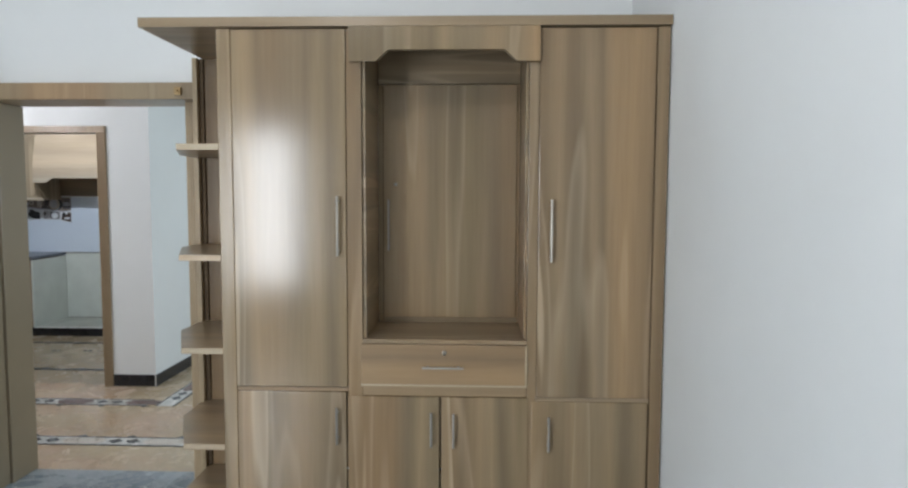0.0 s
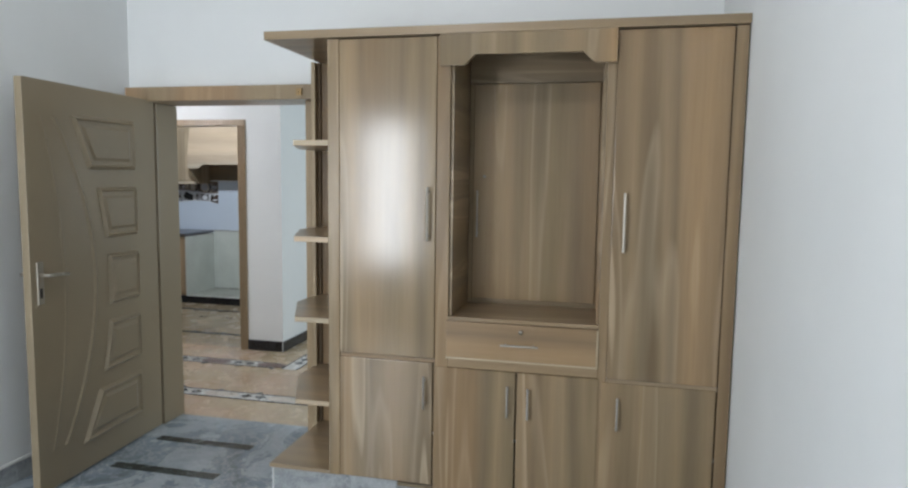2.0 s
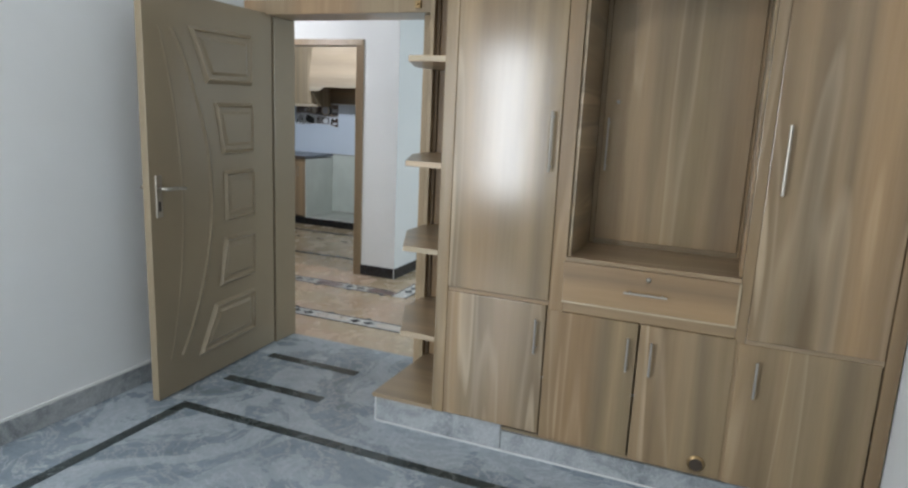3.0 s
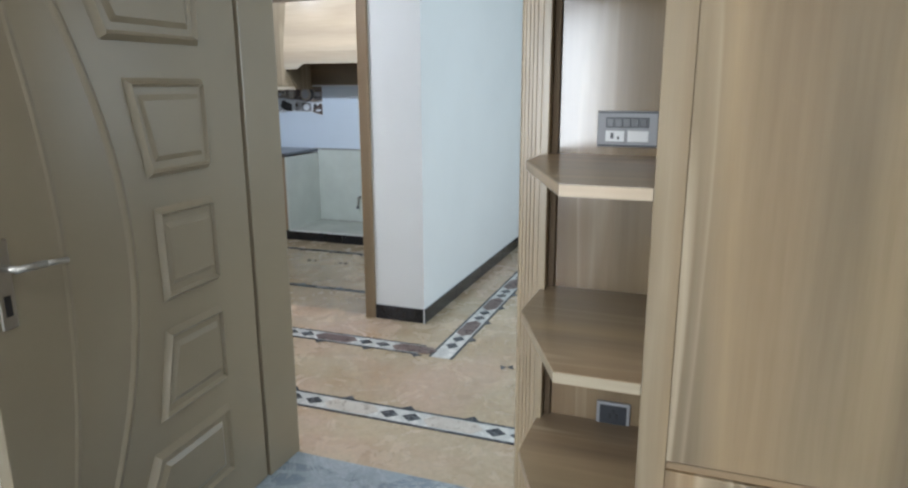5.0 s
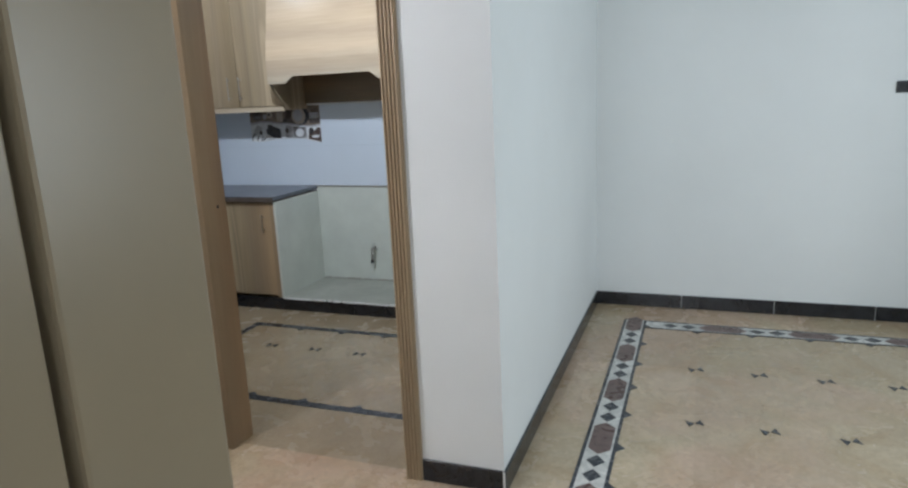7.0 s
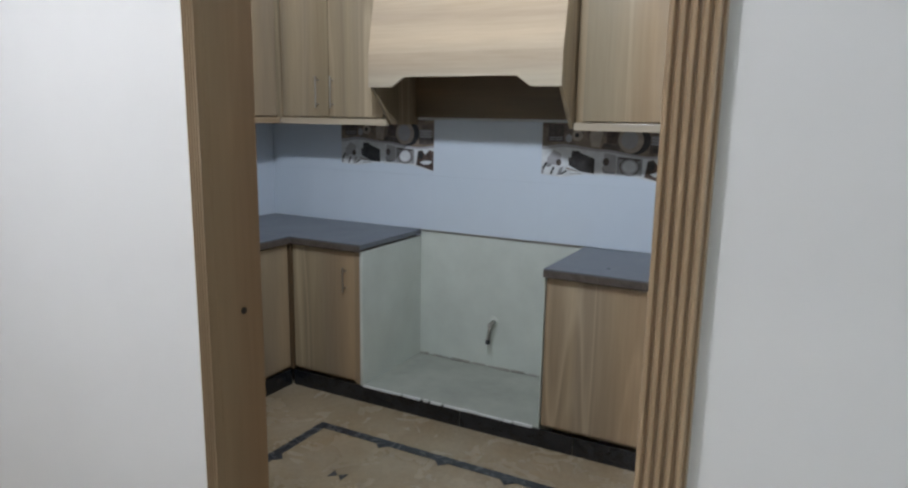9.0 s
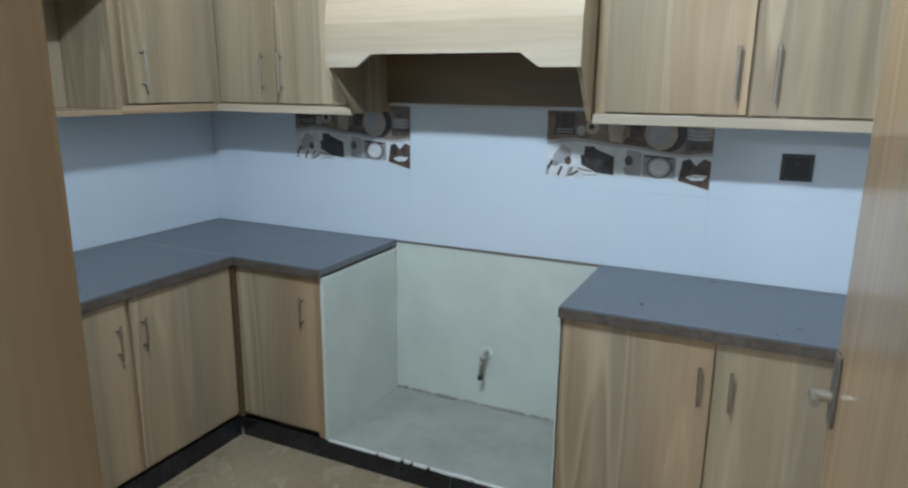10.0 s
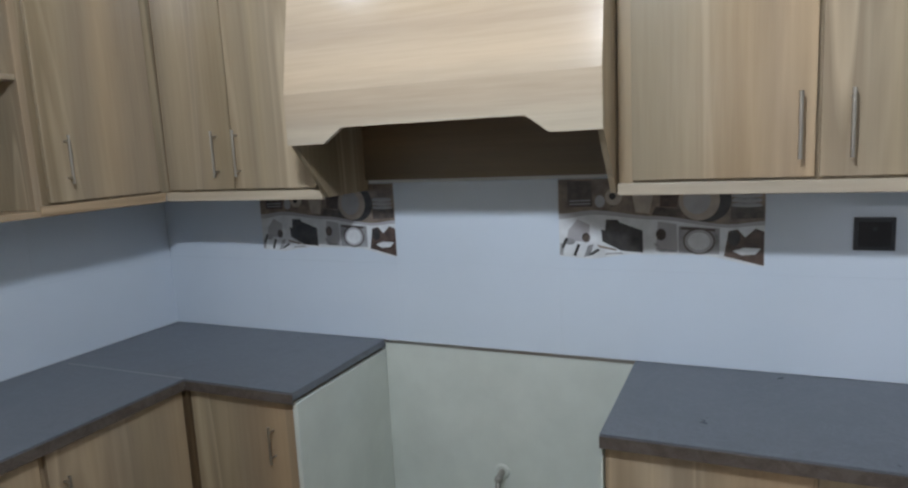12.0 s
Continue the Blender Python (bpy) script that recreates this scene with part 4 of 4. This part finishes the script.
prism(bm, [(XF - 0.03, 2.464), (XF, 2.464), (XF + 0.006, 2.464 + 0.15 * h), (XF + 0.006, 2.464 + 0.3 * h), (XF + 0.022, 2.464 + 0.45 * h), (XF + 0.030, 2.464 + 0.75 * h),
           (XF + 0.040, 2.464 + 0.8 * h), (XF + 0.040, 2.560), (XF - 0.03, 2.560)], "y", 6.08, UF + 0.02)
part("moulding", bm, PINE, trim, "pine cornice moulding")
for x, y, z in [(x, 7.199, 2.519) for x in (-2.60, -2.36, -2.10, -1.85, -1.62)] + [(x, UF - 0.041, 2.549) for x in (-1.38, -1.12, -0.86)]:
    bm = bmesh.new()
    bmesh.ops.create_icosphere(bm, subdivisions=1, radius=0.007, matrix=pose(x, y, z))
    part("nail_hole", bm, DARK_GAP, trim, "dark filled nail hole")

duct = thing("duct_casing", (-2.115, 7.55, 2.53), "upright oak-laminate duct casing above the hood", "duct casing")
slab("front_board", (-2.235, 7.440, 2.531), (-2.000, 7.456, CEIL), WOOD_K, duct, 0.002)
slab("side_board", (-2.016, 7.457, 2.531), (-2.000, KB - 0.001, CEIL), WOOD_K, duct, 0.002)
slab("side_board", (-2.235, 7.457, 2.531), (-2.219, KB - 0.001, CEIL), WOOD_K, duct, 0.002)

electric_plate("wall_socket", pose(-0.858, KB - 0.0085, 1.381), 0.112, 0.104, PLASTIC_DARK, "charcoal square socket plate on the tiled splashback", "socket",
               [("face", -0.044, 0.044, -0.040, 0.040, PLASTIC_BLACK, 0.003), ("pin_hole", -0.005, 0.005, 0.010, 0.022, PLASTIC_DARK, 0.004)])
electric_plate("light_switch", pose(1.627, LF, 1.530), 0.150, 0.072, PLASTIC_DARK, "charcoal switch plate on the white lounge wall", "switch",
               [("rocker", -0.062 + 0.032 * i, -0.034 + 0.032 * i, -0.022, 0.022, PLASTIC_BLACK, 0.003) for i in range(4)])


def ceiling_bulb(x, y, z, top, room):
    """A bare bulb hung on a cord, never in view; the light itself sits inside the globe."""
    t = thing("ceiling_bulb", (x, y, top), "unseen bare white bulb on a short cord in the " + room, "lamp", "ceiling bulbs")
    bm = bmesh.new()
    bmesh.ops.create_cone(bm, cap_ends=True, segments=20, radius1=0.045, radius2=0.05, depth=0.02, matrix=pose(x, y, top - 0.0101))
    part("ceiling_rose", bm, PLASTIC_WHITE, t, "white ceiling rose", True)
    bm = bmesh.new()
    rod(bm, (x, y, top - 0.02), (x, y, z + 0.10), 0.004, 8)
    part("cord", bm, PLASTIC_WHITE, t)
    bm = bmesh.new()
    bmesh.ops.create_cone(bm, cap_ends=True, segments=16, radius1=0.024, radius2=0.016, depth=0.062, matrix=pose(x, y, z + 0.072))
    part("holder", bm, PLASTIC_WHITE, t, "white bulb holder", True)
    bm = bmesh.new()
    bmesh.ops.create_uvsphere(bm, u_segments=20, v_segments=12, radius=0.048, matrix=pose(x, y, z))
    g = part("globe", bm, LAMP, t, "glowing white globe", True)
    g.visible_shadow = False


SITE["now"] = METRES
# body for the bedroom's added fill light
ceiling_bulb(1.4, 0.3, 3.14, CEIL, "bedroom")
# body for the lounge's added fill light
ceiling_bulb(-1.9, 3.64, 2.35, 0.972 * CEIL, "lounge")
ceiling_bulb(-3.28, 5.85, 3.10, 0.972 * CEIL, "kitchen corner")
led = thing("led_lamp", (-1.645, 5.44, 0.972 * CEIL), "rectangular white LED lamp hung on a stem in the kitchen", "lamp")
bm = bmesh.new()
bmesh.ops.create_cone(bm, cap_ends=True, segments=20, radius1=0.045, radius2=0.05, depth=0.02, matrix=pose(-1.645, 5.44, 0.972 * CEIL - 0.0101))
part("ceiling_rose", bm, PLASTIC_WHITE, led, "white ceiling rose", True)
bm = bmesh.new()
rod(bm, (-1.645, 5.44, 0.972 * CEIL - 0.02), (-1.645, 5.425, 2.945), 0.006, 8)
part("stem", bm, PLASTIC_WHITE, led)
bm = bmesh.new()
box(bm, (-0.135, -0.070, 0.006), (0.135, 0.070, 0.050), 0.006)
part("housing", place_in(bm, LED_M), PLASTIC_WHITE, led, "white rectangular lamp housing")
bm = bmesh.new()
box(bm, (-0.122, -0.057, 0.0), (0.122, 0.057, 0.0055))
part("diffuser", place_in(bm, LED_M), LAMP, led, "glowing white diffuser")
SITE["now"] = PLAN

# ---- splashback tiles ----
TW, TH = 0.692, 0.335
tile_cols = [(-3.241 + TW * i) for i in range(-1, 5)]


def tile_mesh(w, h):
    bm = bmesh.new()
    box(bm, (0.00015, -0.008, 0.00015), (w - 0.00015, 0, h - 0.00015), 0.00025, 1)
    me = bpy.data.meshes.new("tile")
    bm.to_mesh(me)
    bm.free()
    me.materials.append(TILE)
    return me


shared = {}


def tile(parent, x0, x1, z0, z1, rot=0, at=None):
    key = (round(x1 - x0, 3), round(z1 - z0, 3))
    if key not in shared:
        shared[key] = tile_mesh(*key)
    ob = new("tile", shared[key])
    ob.parent = parent
    ob.matrix_local = SITE["now"] @ (at if at else pose(x0, KB, z0))
    return ob


for z0, z1 in ((0.9045, 1.2395), (1.2395, 1.5745)):
    for x in tile_cols:
        x0, x1 = max(x, KL), min(x + TW, KR)
        if x1 - x0 > 0.02:
            tile(kitchen_back, x0, x1, z0, z1)
kitchen_west = bpy.data.objects["wall_kitchen_west"]
for z0, z1 in ((0.9045, 1.2395), (1.2395, 1.5745)):
    for i in range(4):
        y1 = KB - 0.009 - TW * i
        y0 = max(y1 - TW, KN)
        if y1 - y0 > 0.05:
            tile(kitchen_west, 0, y1 - y0, z0, z1, 90, pose(KL, y0, z0, 0, 0, 90))


def curve(points, s):
    """Smooth curve through a few (s, z) points."""
    for (s0, z0), (s1, z1) in zip(points, points[1:]):
        if s <= s1:
            k = (s - s0) / (s1 - s0)
            return z0 + (z1 - z0) * k * k * (3 - 2 * k)
    return points[-1][1]


WAVE_LOW = [(0, 1.287), (0.15, 1.280), (0.40, 1.300), (0.70, 1.302), (1, 1.268)]
WAVE_MID = [(0, 1.425), (0.18, 1.442), (0.50, 1.424), (0.85, 1.397), (1, 1.406)]
WAVE_TOP = [(0, 1.445), (0.18, 1.458), (0.50, 1.436), (0.85, 1.408), (1, 1.420)]


def crockery_print(x0):
    """The printed decor tile: two wavy bands of plain crockery shapes on pale ground."""
    t = thing("picture_tile", (x0, KB - 0.008, 1.24), "printed decor tile with grey-brown crockery picture", "tile", "picture tiles")
    y = KB - 0.0082
    w = TW

    def poly(pts, mat, out, name="print_shape"):
        bm = bmesh.new()
        prism(bm, [(x0 + w * s, z) for s, z in pts], "y", y - out, y - out + 0.0006)
        part(name, bm, mat, t)

    def band(lo, hi, mat, out):
        k = [i / 24 for i in range(25)]
        poly([(s, lo(s)) for s in k] + [(s, hi(s)) for s in reversed(k)], mat, out, "print_band")

    def disc(cx, cz, rx, rz, mat, out, a0=0, a1=360):
        pts = [(cx + rx / w * math.cos(math.radians(a)), cz + rz * math.sin(math.radians(a))) for a in range(a0, a1, 15)]
        poly(pts, mat, out)

    band(lambda s: curve(WAVE_LOW, s), lambda s: curve(WAVE_MID, s), PRINT_PALE, 0.0008)
    band(lambda s: curve(WAVE_MID, s), lambda s: curve(WAVE_TOP, s), PRINT_LILAC, 0.0010)
    band(lambda s: curve(WAVE_TOP, s), lambda s: 1.572, PRINT_BROWN, 0.0008)
    # lower band: cups, a black jug, a saucer, a plate and a dark pot
    poly([(0.04, 1.345), (0.16, 1.342), (0.165, 1.405), (0.10, 1.425), (0.05, 1.385)], PRINT_LILAC, 0.0014)
    disc(0.055, 1.343, 0.022, 0.012, PRINT_GREY, 0.0020)
    disc(0.145, 1.358, 0.015, 0.018, PRINT_DARK, 0.0020)
    poly([(0.0, 1.292), (0.018, 1.290), (0.03, 1.335), (0.005, 1.335)], PRINT_GREY, 0.0014)
    poly([(0.13, 1.286), (0.165, 1.290), (0.185, 1.335), (0.155, 1.328)], PRINT_GREY, 0.0014)
    poly([(0.20, 1.332), (0.30, 1.318), (0.305, 1.311), (0.215, 1.322)], PRINT_BROWN, 0.0020)
    poly([(0.24, 1.296), (0.34, 1.300), (0.33, 1.306), (0.25, 1.302)], PRINT_GREY, 0.0020)
    poly([(0.225, 1.388), (0.245, 1.385), (0.25, 1.424), (0.31, 1.424), (0.32, 1.414), (0.435, 1.385), (0.437, 1.306), (0.325, 1.312), (0.23, 1.345)], PRINT_BLACK, 0.0016)
    poly([(0.50, 1.312), (0.605, 1.308), (0.60, 1.408), (0.51, 1.418)], PRINT_LILAC, 0.0014)
    disc(0.525, 1.372, 0.017, 0.021, PRINT_DARK, 0.0020)
    poly([(0.49, 1.340), (0.505, 1.340), (0.53, 1.322), (0.60, 1.318), (0.60, 1.309), (0.52, 1.310)], PRINT_GREY, 0.0020)
    poly([(0.61, 1.308), (0.80, 1.306), (0.80, 1.395), (0.61, 1.402)], PRINT_GREY, 0.0014)
    poly([(0.62, 1.390), (0.78, 1.384), (0.78, 1.393), (0.62, 1.399)], PRINT_DARK, 0.0018)
    disc(0.705, 1.350, 0.052, 0.046, PRINT_DARK, 0.0018)
    disc(0.705, 1.350, 0.046, 0.040, PRINT_LILAC, 0.0020)
    disc(0.705, 1.350, 0.036, 0.031, PRINT_PALE, 0.0026)
    poly([(0.82, 1.300), (0.998, 1.270), (0.998, 1.385), (0.96, 1.395), (0.915, 1.365), (0.88, 1.392), (0.84, 1.385)], PRINT_RUST, 0.0016)
    disc(0.865, 1.362, 0.020, 0.026, PRINT_BLACK, 0.0020)
    poly([(0.86, 1.318), (0.91, 1.330), (0.985, 1.328), (0.96, 1.308), (0.90, 1.304)], PRINT_PALE, 0.0022)
    poly([(0.01, 1.32), (0.024, 1.316), (0.049, 1.352), (0.035, 1.358)], PRINT_BLACK, 0.0022)
    poly([(0.075, 1.292), (0.089, 1.288), (0.114, 1.33), (0.1, 1.336)], PRINT_BLACK, 0.0022)
    poly([(0.16, 1.296), (0.174, 1.292), (0.219, 1.312), (0.205, 1.318)], PRINT_BLACK, 0.0022)
    # upper band: a dark stack, crockery in shade, a round lid and stacked plates
    poly([(0.05, 1.470), (0.18, 1.470), (0.18, 1.566), (0.05, 1.566)], PRINT_DARK, 0.0014)
    for z in (1.478, 1.490):
        poly([(0.06, z), (0.17, z + 0.002), (0.17, z + 0.006), (0.06, z + 0.004)], PRINT_LILAC, 0.0020)
    disc(0.22, 1.490, 0.018, 0.022, PRINT_LILAC, 0.0014)
    poly([(0.27, 1.470), (0.30, 1.472), (0.34, 1.520), (0.32, 1.530)], PRINT_DARK, 0.0014)
    poly([(0.48, 1.440), (0.62, 1.432), (0.62, 1.460), (0.50, 1.470)], PRINT_DARK, 0.0014)
    disc(0.74, 1.490, 0.078, 0.074, PRINT_BLACK, 0.0014)
    disc(0.705, 1.490, 0.066, 0.068, PRINT_CREAM, 0.0020)
    disc(0.695, 1.492, 0.044, 0.048, PRINT_LILAC, 0.0026)
    poly([(0.40, 1.450), (0.47, 1.445), (0.49, 1.520), (0.46, 1.560), (0.41, 1.555), (0.385, 1.510)], PRINT_CREAM, 0.0014)
    poly([(0.52, 1.470), (0.60, 1.468), (0.615, 1.535), (0.575, 1.566), (0.525, 1.560)], PRINT_RUST, 0.0016)
    disc(0.29, 1.505, 0.030, 0.030, PRINT_CREAM, 0.0018)
    disc(0.285, 1.508, 0.012, 0.012, PRINT_BLACK, 0.0024)
    poly([(0.85, 1.425), (0.995, 1.430), (0.995, 1.470), (0.85, 1.470)], PRINT_DARK, 0.0014)
    for z in (1.472, 1.488, 1.504):
        disc(0.92, z, 0.048, 0.006, PRINT_LILAC, 0.0018)
        disc(0.92, z + 0.006, 0.046, 0.004, PRINT_GREY, 0.0022)


crockery_print(-3.241)
crockery_print(-1.857)

# ---- skirting tiles ----
sk = thing("baseboard_lounge", (-0.3, 5.1, 0), "black marble skirting tiles with white joints", "baseboard", "", "structure")


def skirt_run(parent, a, b, out, h, t, mat, size, name="skirting_tile"):
    """Skirting tiles from a to b along a wall; out: the way into the room."""
    a, b, out = Vector((*a, 0)), Vector((*b, 0)), Vector((*out, 0))
    d = (b - a).normalized()
    total = (b - a).length
    s = 0.0
    while s < total - 0.01:
        e = min(s + size, total)
        p, q = a + d * (s + 0.002), a + d * (e - 0.002) + out * t
        bm = bmesh.new()
        box(bm, (min(p.x, q.x), min(p.y, q.y), 0.001), (max(p.x, q.x), max(p.y, q.y), h), 0.0015, 1)
        part(name, bm, mat, parent)
        s = e
    p, q = a, b + out * t * 0.6
    bm = bmesh.new()
    box(bm, (min(p.x, q.x), min(p.y, q.y), 0.0), (max(p.x, q.x), max(p.y, q.y), h - 0.002))
    part("joint", bm, CEMENT, parent, "white cement joints")


skirt_run(sk, (-0.29, LF), (LR, LF), (0, -1), 0.098, 0.012, BLACK_SKIRT, 0.615)
skirt_run(sk, (-0.29, KF - 0.012), (-0.29, LF - 0.013), (1, 0), 0.098, 0.012, BLACK_SKIRT, 0.615)
skirt_run(sk, (-0.648, KF), (-0.291, KF), (0, -1), 0.098, 0.012, BLACK_SKIRT, 0.615)
skirt_run(sk, (-1.659, KF), (LL_, KF), (0, -1), 0.098, 0.012, BLACK_SKIRT, 0.615)
SITE["now"] = METRES
skb = thing("baseboard_bedroom", (-0.38, 1.0, 0), "grey marble skirting with a white cement top", "baseboard", "", "structure")
skirt_run(skb, (BL, BF - 0.06), (BL, BB), (1, 0), 0.105, 0.014, MARBLE_SKIRT, 0.9)
skirt_run(skb, (BR, BB), (BR, WF - 0.03), (-1, 0), 0.105, 0.014, MARBLE_SKIRT, 0.9)
slab("cement_top", (BL, BB, 0.1055), (BL + 0.011, BF, 0.117), CEMENT, skb, 0.001)

# ---- floor inlays ----


def inlay(parent, name, pts, mat, z=0.003):
    bm = bmesh.new()
    prism(bm, pts, "z", -0.002, z)
    o = ORIGIN[parent.name]
    me = bpy.data.meshes.new(name)
    bmesh.ops.transform(bm, matrix=SITE["now"], verts=bm.verts)
    bmesh.ops.translate(bm, verts=bm.verts, vec=-o)
    bm.to_mesh(me)
    bm.free()
    me.materials.append(mat)
    ob = new(name, me)
    ob.parent = parent
    return ob


def rect(x0, x1, y0, y1):
    return [(x0, y0), (x1, y0), (x1, y1), (x0, y1)]


inlay(floor_bed, "inlay_bar", rect(-0.05, 0.575, 2.955, 3.018), GREEN_BAR)
inlay(floor_bed, "inlay_bar", rect(-0.042, 0.595, 2.560, 2.624), GREEN_BAR)
inlay(floor_bed, "inlay_line", rect(-0.015, 2.78, 2.19, 2.245), GREEN_BAR)
inlay(floor_bed, "inlay_line", rect(-0.015, 0.040, -1.90, 2.189), GREEN_BAR)
inlay(floor_bed, "inlay_line", rect(2.725, 2.78, -1.90, 2.189), GREEN_BAR)
inlay(floor_bed, "inlay_line", rect(0.041, 2.724, -1.90, -1.845), GREEN_BAR)

SITE["now"] = PLAN
# kitchen border line with notches and bow-tie marks
inlay(floor_kitchen, "inlay_line", rect(-2.665, -0.80, 6.640, 6.690), INLAY_DARK)
inlay(floor_kitchen, "inlay_line", rect(-2.665, -2.615, 5.56, 6.639), INLAY_DARK)
inlay(floor_kitchen, "inlay_line", rect(-2.614, -0.85, 5.56, 5.61), INLAY_DARK)
inlay(floor_kitchen, "inlay_line", rect(-0.85, -0.80, 5.56, 6.639), INLAY_DARK)


def bow_mesh(s):
    bm = bmesh.new()
    prism(bm, [(0.003, 0), (s, s * 0.8), (s, -s * 0.8)], "z", -0.002, 0.003)
    prism(bm, [(-0.003, 0), (-s, -s * 0.8), (-s, s * 0.8)], "z", -0.002, 0.003)
    me = bpy.data.meshes.new("inlay_mark")
    bm.to_mesh(me)
    bm.free()
    me.materials.append(INLAY_DARK)
    return me


def shape_mesh(name, pts, mat, z=0.0045):
    bm = bmesh.new()
    prism(bm, pts, "z", -0.002, z)
    me = bpy.data.meshes.new(name)
    bm.to_mesh(me)
    bm.free()
    me.materials.append(mat)
    return me


BOW = bow_mesh(0.036)
TICK = shape_mesh("inlay_tick", [(-0.036, 0), (0.036, 0), (0, 0.036)], INLAY_DARK, 0.0032)
DIAMOND = shape_mesh("inlay_diamond", [(-0.050, 0), (0, -0.040), (0.050, 0), (0, 0.040)], INLAY_DARK)
PATCH = shape_mesh("inlay_patch", [(-0.150, 0), (-0.105, -0.050), (0.105, -0.050), (0.150, 0), (0.105, 0.050), (-0.105, 0.050)], INLAY_MAROON)
PATCH2 = shape_mesh("inlay_patch", [(-0.150, 0), (-0.105, -0.050), (0.105, -0.050), (0.150, 0), (0.105, 0.050), (-0.105, 0.050)], INLAY_PINK)


def mark(parent, me, x, y, rot=0.0):
    ob = new(me.name.split(".")[0], me)
    ob.parent = parent
    ob.matrix_local = SITE["now"] @ pose(x, y, 0, 0, 0, rot)
    return ob


for i in range(5):
    mark(floor_kitchen, BOW, -2.264 + 0.332 * i, 6.305)
for i in range(4):
    mark(floor_kitchen, TICK, -2.252 + 0.335 * i, 6.640, 180)
    mark(floor_kitchen, TICK, -2.252 + 0.335 * i, 5.610, 0)
for yy in (6.295, 5.95):
    mark(floor_kitchen, TICK, -2.615, yy, -90)

PERIOD, SW = 0.540, 0.150


def border_strip(x, y, length, rot, first, patch, ticks, tick_first):
    """A border strip that starts at (x, y) on its centre line and runs along rot degrees:
    dark edge lines, white ground, pairs of diamonds and long patches between."""
    m = pose(x, y, 0, 0, 0, rot)

    def put(name, pts, mat, z):
        inlay(floor_lounge, name, [tuple((m @ Vector((a, b, 0)))[:2]) for a, b in pts], mat, z)

    put("inlay_ground", rect(0, length, -SW / 2 + 0.016, SW / 2 - 0.016), INLAY_WHITE, 0.0026)
    put("inlay_line", rect(0, length, -SW / 2, -SW / 2 + 0.0155), INLAY_DARK, 0.0032)
    put("inlay_line", rect(0, length, SW / 2 - 0.0155, SW / 2), INLAY_DARK, 0.0032)
    s = first
    while s < length:
        for o, me in ((0.0, DIAMOND), (0.118, DIAMOND), (0.118 + (PERIOD - 0.118) / 2, patch)):
            if 0.05 < s + o < length - 0.05:
                p = m @ Vector((s + o, 0, 0))
                mark(floor_lounge, me, p.x, p.y, rot)
        s += PERIOD
    s = tick_first
    while s < length:
        p = m @ Vector((s, ticks * SW / 2, 0))
        mark(floor_lounge, TICK, p.x, p.y, rot if ticks > 0 else rot + 180)
        s += 0.332


border_strip(-4.6, 3.845, 7.6, 0, 0.33, PATCH2, 1, 0.07)
border_strip(-4.6, 4.650, 4.48, 0, 0.32, PATCH, -1, 0.16)
border_strip(0.030, 4.575, 2.78, 90, 0.195, PATCH, -1, 0.33)
border_strip(0.106, 7.276, 2.9, 0, 0.16, PATCH, -1, 0.33)
for j in range(4):
    for i in range(8):
        yy = 4.574 + 0.661 * j
        mark(floor_lounge, BOW, 0.436 + 0.332 * i, yy, 20)
